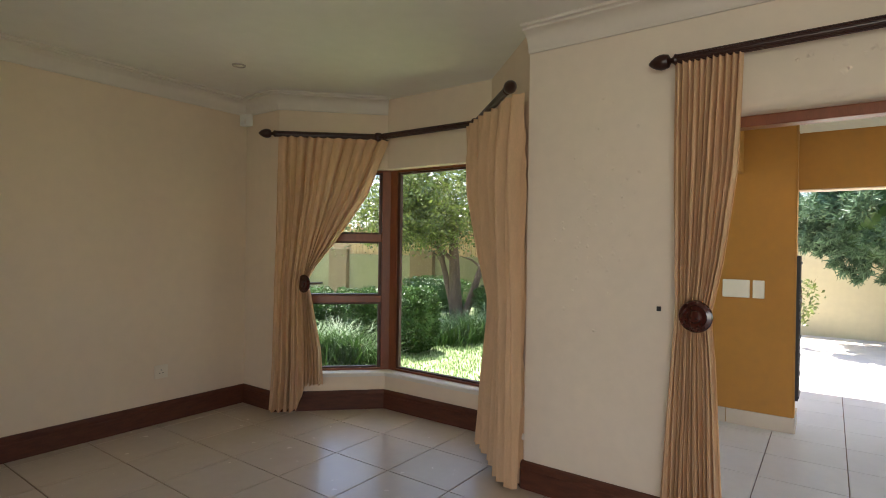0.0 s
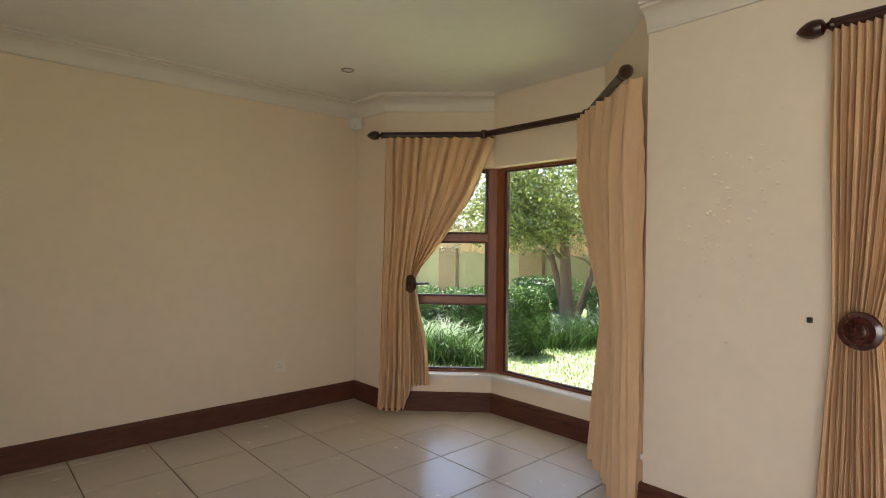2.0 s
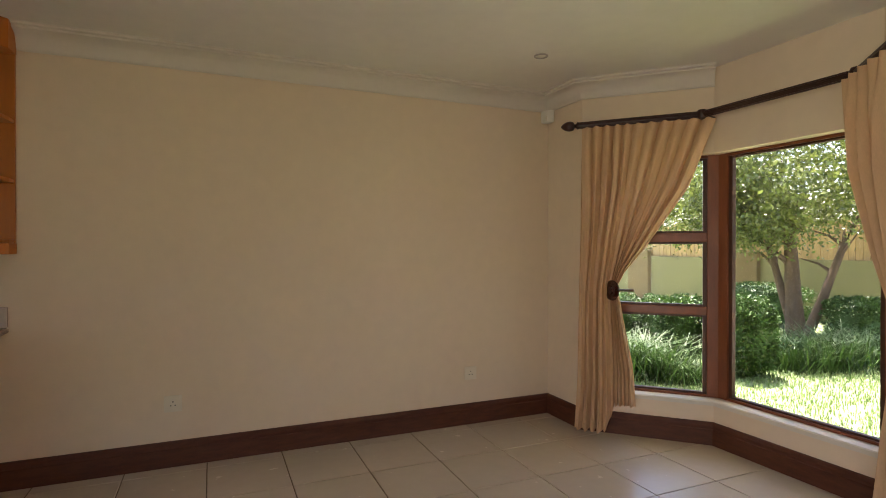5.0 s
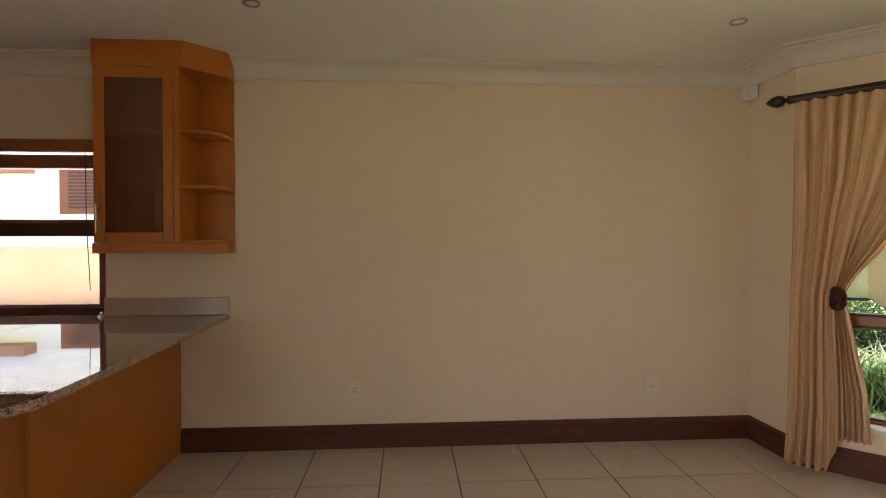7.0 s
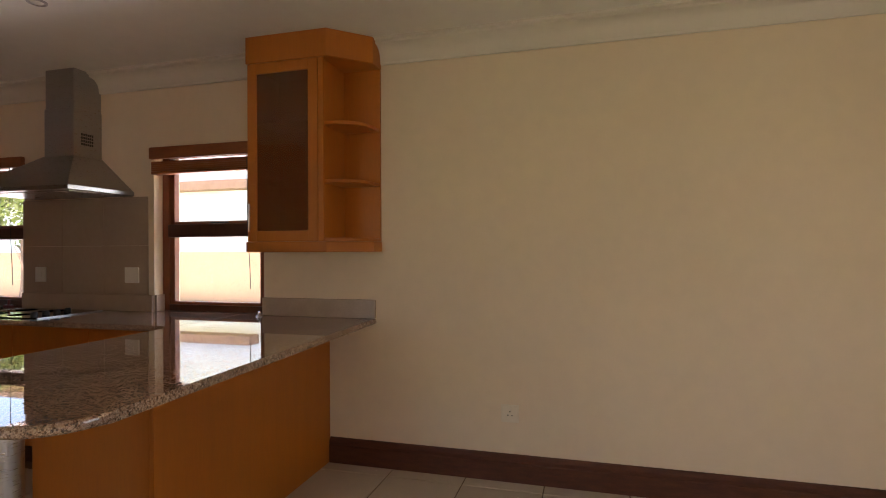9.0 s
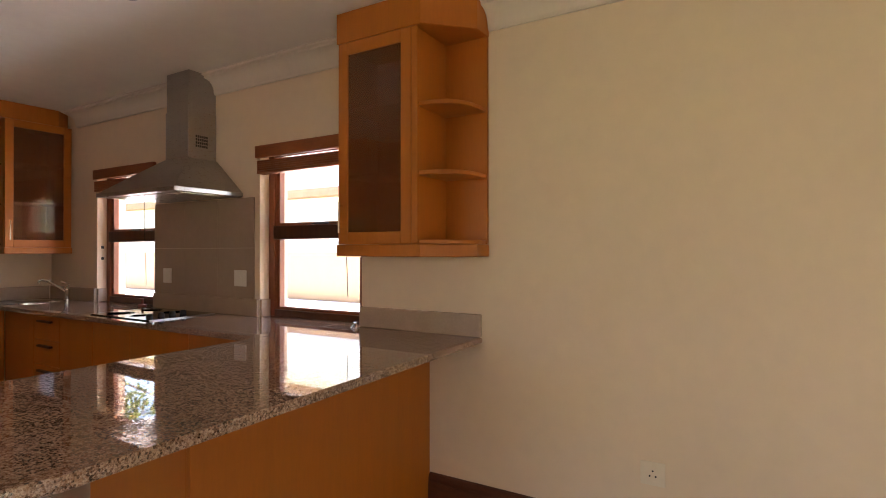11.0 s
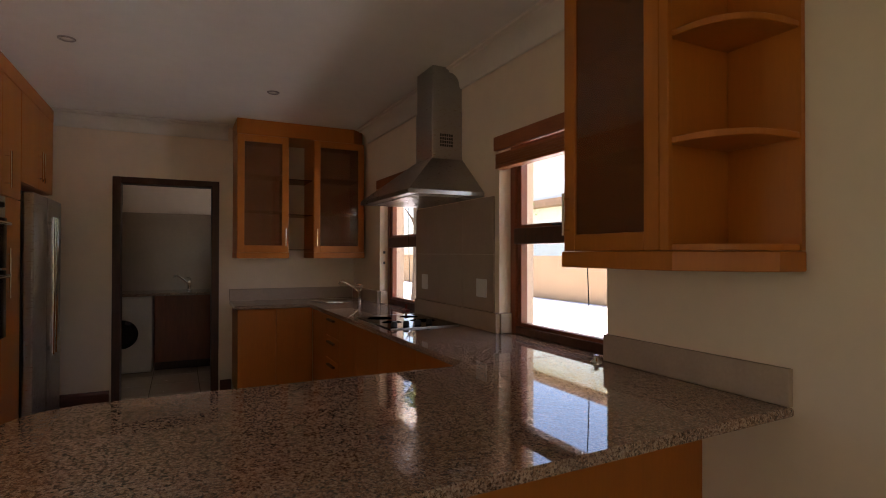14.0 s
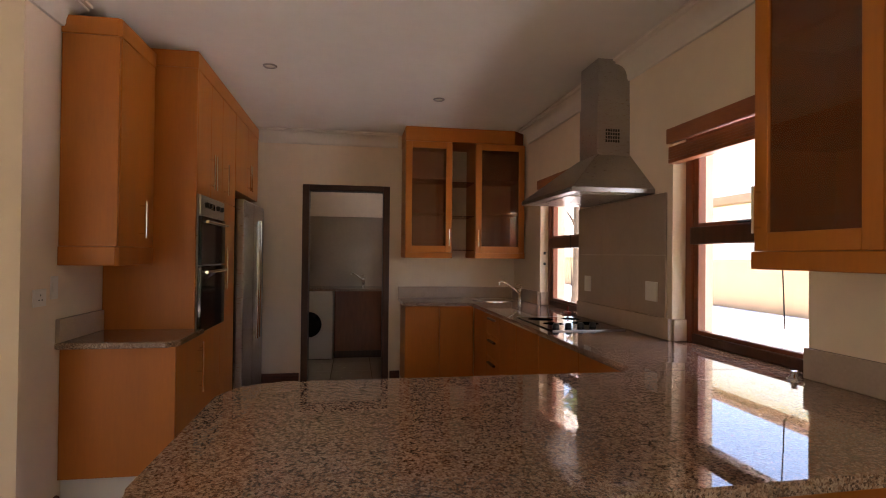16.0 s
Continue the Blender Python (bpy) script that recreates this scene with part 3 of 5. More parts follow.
curtain((0.475, -1.965), (-0.065, -2.655), 2.208, [(2.208, -0.03, 0.50, 0.905, 1.0), (1.7, 0.13, 0.55, 0.905, 1.0), (1.3, 0.39, 0.60, 0.905, 0.9), (1.04, 0.59, 0.66, 0.905, 0.8), (0.9, 0.59, 0.66, 0.905, 0.8), (0.5, 0.48, 0.63, 0.905, 0.85), (0.02, 0.39, 0.60, 0.905, 0.9)],
        10, 0.070, "cream pleated curtain hanging in the bay corner", "bay curtains", 5, (0.10, 0.0))
curtain((-0.085, -3.47), (-0.085, -4.5), 2.214, [(2.214, 0.0, 0.14, 0.28, 1.0), (1.7, 0.0, 0.125, 0.265, 1.0), (1.3, 0.01, 0.105, 0.215, 0.95), (1.06, 0.015, 0.09, 0.17, 0.85), (0.85, 0.0, 0.09, 0.19, 0.95), (0.012, -0.05, 0.09, 0.235, 1.15)],
        11, 0.030, "cream pleated curtain tied back beside the patio door", "door curtains", 8)


def holdback(base, face, label):
    """A turned disc on a stem that keeps a curtain back."""
    b, f = Vector(base), Vector(face)
    d = (f - b).normalized()
    q = Matrix.Translation(f) @ d.to_track_quat("Z", "Y").to_matrix().to_4x4()
    ob = thing("curtain_holdback", label, "curtain holdback", "curtain holdbacks")
    part("disc", lathe([(0.012, -0.022), (0.045, -0.018), (0.066, -0.010), (0.072, 0.0), (0.068, 0.008), (0.052, 0.014), (0.048, 0.011), (0.03, 0.012), (0.024, 0.02), (0.010, 0.023), (0.001, 0.0235)], q, 36), HOLD, ob, smooth=True)
    part("stem", tube([b, f - d * 0.02], 0.010, 10), ROD, ob)
    return ob
holdback((0.245, -0.70, 1.04), (0.055, -0.70, 1.045), "dark polished wooden disc holding back the bay curtain")
holdback((-0.002, -3.60, 1.06), (-0.155, -3.585, 1.06), "dark polished wooden disc holding back the door curtain")
tagged(finish("wall_hook", boxes((-0.014, -3.405, 1.055, -0.0005, -3.385, 1.078), bevel=0.003), BLACK), "tiny black hook plate on the wall", "hook")


# blisters in the paint of the wall beside the patio door
bl = bmesh.new()
rb = random.Random(12)
for k in range(100):
    y, z, r = (rb.gauss(-3.06, 0.11), rb.gauss(1.50, 0.28), rb.uniform(0.004, 0.011)) if k < 70 else (rb.uniform(-4.5, -3.9), rb.gauss(2.15, 0.03), rb.uniform(0.006, 0.014))
    if not (-4.6 < y < -2.8 and 0.9 < z < 2.24 and (y > -3.34 or z > 2.06)):
        continue
    ring = [bl.verts.new((0.0, y + r * math.cos(a) * rb.uniform(0.7, 1.3), z + r * math.sin(a) * rb.uniform(0.7, 1.5))) for a in [2 * math.pi * q / 9 for q in range(9)]]
    tip = bl.verts.new((-rb.uniform(0.004, 0.007), y, z))
    for q in range(9):
        bl.faces.new((ring[q], ring[(q + 1) % 9], tip))
bl.transform(Matrix.Translation((-0.0003, 0, 0)))
tagged(finish("paint_blisters", bl, ROUGHCAST, smooth=True), "small blisters and chips in cream wall paint", "paint blisters", kind="stuff")


# ---- floors ----
def clip(poly, a, b, c):
    """The part of a polygon where a x + b y <= c."""
    out = []
    for p, q in zip(poly, poly[1:] + poly[:1]):
        dp, dq = a * p[0] + b * p[1] - c, a * q[0] + b * q[1] - c
        if dp <= 0:
            out.append(p)
        if dp * dq < 0:
            t = dp / (dp - dq)
            out.append((p[0] + t * (q[0] - p[0]), p[1] + t * (q[1] - p[1])))
    return out


def tile_mesh(poly, thick, name):
    bm = bmesh.new()
    cx, cy = (sum(v[i] for v in poly) / len(poly) for i in (0, 1))
    e = 0.0025
    def ring(shrink, z):
        return [bm.verts.new((x - math.copysign(min(shrink, abs(x - cx)), x - cx), y - math.copysign(min(shrink, abs(y - cy)), y - cy), z)) for x, y in poly]
    r0, r1, r2 = ring(0, -thick), ring(0, -e), ring(e, 0)
    for a, b in ((r0, r1), (r1, r2)):
        for k in range(len(poly)):
            j = (k + 1) % len(poly)
            bm.faces.new((a[k], a[j], b[j], b[k]))
    bm.faces.new(r2)
    bmesh.ops.recalc_face_normals(bm, faces=bm.faces[:])
    me = bpy.data.meshes.new(name)
    bm.to_mesh(me)
    bm.free()
    return me


def lay_tiles(parent, x0, x1, y0, y1, z, mat, planes=(), size=0.45, joint=0.006, ox=-0.30, oy=-0.12, skip=None):
    """Square tiles on a grid, cut to the rectangle and to half planes."""
    whole = None
    h = size / 2 - joint / 2
    for i in range(math.floor((x0 - ox) / size), math.ceil((x1 - ox) / size)):
        for j in range(math.floor((y0 - oy) / size), math.ceil((y1 - oy) / size)):
            cx, cy = ox + (i + 0.5) * size, oy + (j + 0.5) * size
            if skip and skip(cx, cy):
                continue
            poly = [(cx - h, cy - h), (cx + h, cy - h), (cx + h, cy + h), (cx - h, cy + h)]
            full = len(poly)
            cut = poly
            for pl in ((-1, 0, -x0), (1, 0, x1), (0, -1, -y0), (0, 1, y1), *(planes(cy) if planes else ())):
                cut = clip(cut, *pl) if cut else cut
            if len(cut) < 3:
                continue
            area = abs(sum(p[0] * q[1] - q[0] * p[1] for p, q in zip(cut, cut[1:] + cut[:1]))) / 2
            if area < 0.0006:
                continue
            if cut == poly:
                if whole is None:
                    whole = tile_mesh([(-h, -h), (h, -h), (h, h), (-h, h)], 0.008, "tile")
                    whole.materials.append(mat)
                me, at = whole, (cx, cy, z)
            else:
                me = tile_mesh([(px - cx, py - cy) for px, py in cut], 0.008, "tile")
                me.materials.append(mat)
                at = (cx, cy, z)
            t = new("tile", me)
            t.location, t.parent = at, parent


# ---- kitchen ----
def arc(cx, cy, r, a0, a1, n=8):
    return [(cx + r * math.cos(radians(a0 + (a1 - a0) * k / n)), cy + r * math.sin(radians(a0 + (a1 - a0) * k / n))) for k in range(n + 1)]


WT = [(-3.555, -0.004), (-3.545, -0.6), *arc(-3.68, -1.92, 0.18, 0, -90), *arc(-4.34, -1.92, 0.18, -90, -180), (-4.52, -0.66), *arc(-4.60, -0.66, 0.08, 0, 90, 5), *[(-7.53, -0.58)], (-7.53, -1.235), (XW + 0.004, -1.235), (XW + 0.004, -0.004)]
top = thing("worktop", "speckled brown polished granite worktop with rounded end", "worktop")
for a, b in (K1, K2):
    part("sill_slab", boxes((a + 0.001, -0.003, 0.8685, b - 0.001, 0.16, 0.9)), GRANITE, top)
part("slab", prism(WT[::-1], 0.868, 0.9, 0.012, 4), GRANITE, top)

part("joint", boxes((-4.52, -0.582, 0.9002, -4.517, -0.004, 0.9007)), FRAMEDARK, top, "thin dark joint in the granite")
sp = thing("splashback", "greige stone upstand along the worktop", "splashback")
for r in ((K1[1], -0.024, 0.9005, -3.558, -0.002, 1.015), (-6.40, -0.024, 0.9005, K1[0] + 0.0, -0.002, 1.015), (XW + 0.03, -0.024, 0.9005, K2[0], -0.002, 1.015),
          (XW + 0.002, -1.232, 0.9005, XW + 0.024, -0.026, 1.015)):
    part("upstand", boxes(r, bevel=0.003), SPLASH, sp)
for x in (K1[0], K2[0]):
    part("upstand", boxes((x + 0.001, 0.0, 0.9005, x + 0.02, 0.074, 1.015), bevel=0.002), SPLASH, sp)
tp = thing("tile_panel", "greige glazed tiles on the wall behind the hob", "wall tiles")
for i in range(3):
    for j in range(2):
        w = (K1[0] - 0.045 + 6.40) / 3
        part("tile", boxes((-6.40 + i * w + 0.001, -0.012, 1.0165 + j * 0.342, -6.40 + (i + 1) * w - 0.001, -0.002, 1.0165 + (j + 1) * 0.342 - 0.002), bevel=0.0015), WALLTILE, tp)


def handle(parent, x, y, z, length, axis="z", d=(0, -1)):
    """A slim bar handle on two posts; d points away from the door."""
    ox, oy = d[0] * 0.032, d[1] * 0.032
    along = Vector((0, 0, length / 2)) if axis == "z" else Vector((abs(d[1]) * length / 2, abs(d[0]) * length / 2, 0))
    c = Vector((x, y, z))
    o = Vector((ox, oy, 0))
    bm = tube([c + o - along, c + o + along], 0.0055, 8)
    for s in (-0.75, 0.75):
        tube([c + along * s, c + along * s + o], 0.004, 6, bm)
    return part("handle", bm, CHROME, parent, "slim brushed steel bar handle")


def base_unit(x0, x1, y_front, y_back, kind, facing, label):
    """A floor cabinet whose front looks along -y (facing 'y') or along another side, in local x, then turned."""
    ob = thing("base_cabinet", label, "kitchen cabinet", "base cabinets")
    w = x1 - x0
    m = facing
    part("carcass", boxes((0, 0.02, 0.12, w, y_back - y_front, 0.866), bevel=0.002), MAPLE, ob, m=m)
    part("plinth", boxes((0.002, 0.06, 0, w - 0.002, 0.075, 0.119)), FRAMEDARK, ob, "dark kick plinth", m=m)
    if kind == "drawers":
        zs = [0.125, 0.31, 0.495, 0.68, 0.862]
        for z0, z1 in zip(zs, zs[1:]):
            d = part("drawer_front", boxes((0.003, 0, z0 + 0.002, w - 0.003, 0.019, z1 - 0.002), bevel=0.003), MAPLE, ob, m=m)
            part("drawer_pull", boxes((w * 0.25, -0.026, z1 - 0.05, w * 0.75, -0.001, z1 - 0.035), bevel=0.003), FRAMEDARK, d, "dark cup pull", m=m)
    else:
        n = kind
        for k in range(n):
            a, b = w * k / n, w * (k + 1) / n
            part("door", boxes((a + 0.002, 0, 0.125, b - 0.002, 0.019, 0.862), bevel=0.003), MAPLE, ob, m=m)
    return ob


def facing_y(x, y):
    return pose(x, y, 0)
def facing_x(x, y):
    return pose(x, y, 0, 0, 0, 90)


# run under the windows: front at y = -0.55
for x0, x1, k, lb in ((-7.558, -7.06, 1, "cherry veneer base cabinet beside the corner sink"), (-7.06, -6.66, "drawers", "cherry veneer drawer unit with dark pulls"),
                      (-6.66, -5.76, 2, "cherry veneer double base cabinet under the hob"), (-5.76, -4.56, 2, "cherry veneer base cabinet under the window")):
    base_unit(x0, x1, -0.55, -0.004, k, facing_y(x0, -0.55), lb)
# end wall run: front at x = -7.55, looking along +x
base_unit(-1.205, -0.552, 0, 0.52, 2, facing_x(-7.56, -1.205), "cherry veneer corner cabinet with two plain doors")

pen = thing("peninsula_cabinet", "cherry veneer panelled peninsula under the granite bar", "kitchen cabinet")
part("back_panel", boxes((-3.890, -1.40, 0.0, -3.870, -0.002, 0.866), bevel=0.002), MAPLE, pen)
part("end_panel", boxes((-4.47, -1.40, 0.0, -3.891, -1.38, 0.866), bevel=0.002), MAPLE, pen)
part("carcass", boxes((-4.47, -1.379, 0.0, -3.891, -0.60, 0.866)), MAPLE, pen)
leg = thing("support_leg", "brushed steel leg carrying the granite bar", "support leg")
part("post", lathe([(0.05, 0.012), (0.05, 0.85)], Matrix.Translation((-4.05, -1.80, 0)), 28), STEEL, leg, smooth=True)
part("foot_plate", lathe([(0.08, 0.0), (0.08, 0.008), (0.052, 0.014)], Matrix.Translation((-4.05, -1.80, 0)), 28), STEEL, leg, smooth=True)
part("top_plate", lathe([(0.052, 0.848), (0.085, 0.856), (0.085, 0.8675)], Matrix.Translation((-4.05, -1.80, 0)), 28), STEEL, leg, smooth=True)


def glass_door(parent, w, z0, z1, m, hinge_right=True):
    """A framed cabinet door in local x from 0 to w, front at y = 0."""
    f = 0.062
    d = part("door", boxes((0.002, 0, z0, f, 0.02, z1), (w - f, 0, z0, w - 0.002, 0.02, z1), (f, 0, z0, w - f, 0.02, z0 + f), (f, 0, z1 - f, w - f, 0.02, z1), bevel=0.003), MAPLE, parent, m=m)
    part("pane", boxes((f - 0.005, 0.009, z0 + f - 0.005, w - f + 0.005, 0.013, z1 - f + 0.005)), SMOKE, d, "smoked dark glass", m=m)
    hx = w - 0.03 if hinge_right else 0.03
    bm = tube([(hx, -0.028, z0 + 0.06), (hx, -0.028, z0 + 0.22)], 0.005, 8)
    for z in (z0 + 0.08, z0 + 0.2):
        tube([(hx, 0, z), (hx, -0.028, z)], 0.004, 6, bm)
    part("handle", bm, CHROME, d, "slim brushed steel bar handle", m=m)


def open_box(parent, x0, x1, y0, y1, z0, z1, m=None, t=0.018):
    """A cabinet carcass of five panels, open towards -y."""
    for nm, r in zip(("side_panel", "side_panel", "bottom_panel", "top_panel", "back_panel"), ((x0, y0, z0, x0 + t, y1, z1), (x1 - t, y0, z0, x1, y1, z1), (x0 + t, y0, z0, x1 - t, y1, z0 + t), (x0 + t, y0, z1 - t, x1 - t, y1, z1), (x0 + t, y1 - 0.008, z0 + t, x1 - t, y1, z1 - t))):
        part(nm, boxes(r), MAPLE, parent, m=m)


# wall unit with open curved shelves at its end
ux0, ux1, ux2, uy = -4.235, -3.775, -3.52, -0.32
cab = thing("wall_cabinet", "cherry veneer wall cabinet with smoked glass door and open curved shelves", "wall cabinet", "wall cabinets")
open_box(cab, ux0, ux1, uy + 0.02, -0.003, 1.37, 2.41)
for z in (1.72, 2.07):
    part("inner_shelf", boxes((ux0 + 0.018, uy + 0.05, z, ux1 - 0.018, -0.012, z + 0.016)), MAPLE, cab)
glass_door(cab, ux1 - ux0, 1.37, 2.41, pose(ux0, uy, 0), hinge_right=False)
part("shelf_stile", boxes((ux1 + 0.001, uy, 1.37, ux1 + 0.035, uy + 0.02, 2.41), bevel=0.003), MAPLE, cab)
part("shelf_side", boxes((ux1 + 0.001, uy + 0.021, 1.37, ux1 + 0.019, -0.003, 2.41)), MAPLE, cab)
part("shelf_back", boxes((ux1 + 0.02, -0.022, 1.37, ux2, -0.003, 2.41)), MAPLE, cab)
def curved(x0, x1, y0, y1):
    """A plan outline: a shelf end that bows from the front to the wall."""
    return [(x0, y1), (x0, y0), *[(x0 + (x1 - x0) * math.sin(radians(a)) ** 0.9, y1 + (y0 - y1) * math.cos(radians(a)) ** 0.55) for a in range(18, 80, 9)], (x1, y1 + (y0 - y1) * 0.28), (x1, y1)]
for z in (1.37, 1.70, 2.03):
    part("curved_shelf", prism(curved(ux1 + 0.02, ux2 - 0.004, uy + 0.015, -0.023)[::-1], z, z + 0.02, 0.003, 1), MAPLE, cab)
PLAN = [(ux0 - 0.004, -0.003), (ux0 - 0.004, uy - 0.006), (-3.72, uy - 0.006), (ux2 + 0.002, -0.13), (ux2 + 0.002, -0.003)]
part("pelmet", prism(PLAN, 1.308, 1.369, 0.004, 2), MAPLE, cab)
part("fascia", prism(PLAN, 2.411, H - 0.002, 0.003, 1), MAPLE, cab)

# pair of wall units on the end wall, glass shelves between
c2 = thing("wall_cabinet", "pair of cherry glass-door wall cabinets joined by glass shelves", "wall cabinet", "wall cabinets")
fx = -7.645
for a, b, hr in ((-1.205, -0.755, True), (-0.525, -0.03, False)):
    m = pose(fx, a, 0, 0, 0, 90)
    open_box(c2, 0, b - a, 0.02, 0.44, 1.37, 2.43, m)
    glass_door(c2, b - a, 1.37, 2.43, m, hr)
    for z in (1.75, 2.08):
        part("inner_shelf", boxes((0.018, 0.05, z, b - a - 0.018, 0.43, z + 0.016)), MAPLE, c2, m=m)
    part("pelmet", boxes((-0.003, -0.005, 1.315, b - a + 0.003, 0.44, 1.369), bevel=0.003), MAPLE, c2, m=m)
for z in (1.39, 1.72, 2.05):
    part("glass_shelf", boxes((XW + 0.01, -0.754, z, fx - 0.06, -0.526, z + 0.008)), SMOKE, c2, "clear glass shelf")
part("fascia", prism([(XW + 0.003, -1.21), (fx + 0.008, -1.21), (fx + 0.008, -0.14), (fx - 0.10, -0.02), (XW + 0.003, -0.02)], 2.431, H - 0.002, 0.003, 1), MAPLE, c2)

# extractor hood
hx0, hx1, hz = -6.275, -5.375, 1.705
hood = thing("extractor_hood", "brushed stainless steel chimney hood over the hob", "extractor hood")
part("rim", boxes((hx0, -0.50, hz, hx1, -0.003, hz + 0.028), bevel=0.003), STEEL, hood)
bm = bmesh.new()
low = [bm.verts.new(v) for v in ((hx0 + 0.006, -0.494, hz + 0.029), (hx1 - 0.006, -0.494, hz + 0.029), (hx1 - 0.006, -0.003, hz + 0.029), (hx0 + 0.006, -0.003, hz + 0.029))]
upp = [bm.verts.new(v) for v in ((-5.925, -0.225, hz + 0.265), (-5.655, -0.225, hz + 0.265), (-5.655, -0.003, hz + 0.265), (-5.925, -0.003, hz + 0.265))]
for k in range(4):
    bm.faces.new((low[k], low[(k + 1) % 4], upp[(k + 1) % 4], upp[k]))
bm.faces.new(low), bm.faces.new(upp)
part("canopy", bm, STEEL, hood)
part("chimney", boxes((-5.92, -0.22, hz + 0.265, -5.66, -0.003, 2.30), bevel=0.004), STEEL, hood)
part("chimney_sleeve", boxes((-5.915, -0.215, 2.30, -5.665, -0.003, H - 0.002), bevel=0.004), STEEL, hood)
for r in range(4):
    for c in range(6):
        part("vent_slot", boxes((-5.6595, -0.165 + c * 0.016, 2.05 + r * 0.022, -5.658, -0.154 + c * 0.016, 2.066 + r * 0.022)), BLACK, hood)
part("grease_filter", boxes((hx0 + 0.06, -0.44, hz - 0.004, hx1 - 0.06, -0.06, hz - 0.0005)), STEEL, hood)
for x in (-6.10, -5.55):
    part("hood_lamp", lathe([(0.001, hz - 0.009), (0.03, hz - 0.009), (0.034, hz - 0.005), (0.034, hz - 0.001)], Matrix.Translation((x, -0.40, 0)), 18), LAMPGLOW, hood, "small round hood lamp lens")

hob = thing("hob", "black glass hob with four black knobs set in the worktop", "hob")
part("glass", boxes((-6.30, -0.52, 0.9006, -5.60, -0.06, 0.907), bevel=0.002), BLACKGLASS, hob)
for x in (-5.6, -6.306):
    part("edge_trim", boxes((x, -0.52, 0.9005, x + 0.006, -0.06, 0.908)), STEEL, hob)
for k in range(4):
    part("knob", lathe([(0.021, 0.907), (0.021, 0.921), (0.017, 0.934), (0.014, 0.936), (0.001, 0.9365)], Matrix.Translation((-5.70 - 0.012 * k, -0.46 + 0.085 * k, 0)), 16), BLACK, hob, smooth=True)
for x, y, r in ((-6.14, -0.40, 0.09), (-6.14, -0.18, 0.07), (-5.9, -0.40, 0.07), (-5.9, -0.18, 0.09)):
    part("cooking_zone", lathe([(r, 0.9071), (r, 0.9075), (r - 0.004, 0.9076), (r - 0.004, 0.9071)], Matrix.Translation((x, y, 0)), 36), BLACKGLASS, hob)

sink = thing("sink", "small round stainless steel sink in the corner", "sink")
part("bowl", lathe([(0.205, 0.901), (0.205, 0.906), (0.190, 0.9085), (0.178, 0.905), (0.172, 0.9015), (0.14, 0.9012), (0.02, 0.9008)], Matrix.Translation((-7.76, -0.31, 0)), 36), CHROME, sink, smooth=True)
def mixer(x, y, z, dx, dy):
    tap = thing("mixer_tap", "polished chrome mixer tap with a slanting spout", "tap", "taps")
    part("body", lathe([(0.026, z + 0.0005), (0.026, z + 0.01), (0.020, z + 0.016), (0.020, z + 0.085), (0.023, z + 0.09), (0.021, z + 0.115), (0.012, z + 0.125), (0.002, z + 0.127)], Matrix.Translation((x, y, 0)), 18), CHROME, tap, smooth=True)
    part("spout", tube([(x, y, z + 0.075), (x + dx * 0.3, y + dy * 0.3, z + 0.125), (x + dx * 0.7, y + dy * 0.7, z + 0.178), (x + dx * 0.88, y + dy * 0.88, z + 0.190), (x + dx * 0.98, y + dy * 0.98, z + 0.182), (x + dx, y + dy, z + 0.160)], 0.0105, 12), CHROME, tap, smooth=True)
    part("lever", tube([(x, y, z + 0.12), (x - dx * 0.1, y - dy * 0.1, z + 0.15), (x + dx * 0.22, y + dy * 0.22, z + 0.168)], 0.006, 8), CHROME, tap)
mixer(-7.62, -0.075, 0.9, -0.05, -0.20)


# tall units along the side: front at y = -2.60
side = thing("base_cabinet", "cherry veneer base cabinet with a plain end panel", "kitchen cabinet", "base cabinets")
part("end_panel", boxes((-5.50, YS + 0.003, 0.225, -5.48, -2.565, 0.866), bevel=0.002), MAPLE, side)
part("carcass", boxes((-5.92, YS + 0.003, 0.225, -5.501, -2.585, 0.866)), MAPLE, side)
part("door", boxes((-5.915, -2.584, 0.23, -5.502, -2.565, 0.862), bevel=0.003), MAPLE, side)
part("plinth", boxes((-5.92, YS + 0.003, 0.0, -5.51, -2.62, 0.224)), CORNICE, side, "pale kick plinth")
handle(side, -5.87, -2.565, 0.72, 0.16, d=(0, 1))
w2 = thing("worktop", "short speckled brown granite worktop beside the ovens", "worktop")
part("slab", prism([(-5.925, YS + 0.003), (-5.435, YS + 0.003), (-5.435, -2.60), (-5.49, -2.545), (-5.925, -2.545)], 0.868, 0.9, 0.010, 4), GRANITE, w2)
s2 = thing("splashback", "greige stone upstand on the short worktop", "splashback")
part("upstand", boxes((-5.905, YS + 0.002, 0.9005, -5.44, YS + 0.024, 1.015), bevel=0.003), SPLASH, s2)
up = thing("wall_cabinet", "plain cherry veneer wall cabinet with a handle on its door", "wall cabinet", "wall cabinets")
part("carcass", boxes((-5.92, YS + 0.003, 1.37, -5.469, -2.852, 2.41)), MAPLE, up)
part("end_panel", boxes((-5.468, YS + 0.003, 1.37, -5.45, -2.835, 2.41), bevel=0.003), MAPLE, up)
part("door", boxes((-5.918, -2.851, 1.372, -5.47, -2.831, 2.408), bevel=0.003), MAPLE, up)
handle(up, -5.72, -2.831, 1.52, 0.20, d=(0, 1))
grow = [(-5.92, YS + 0.003), (-5.446, YS + 0.003), (-5.446, -2.845), (-5.462, -2.828), (-5.92, -2.828)]
part("pelmet", prism(grow, 1.275, 1.369, 0.004, 2), MAPLE, up)
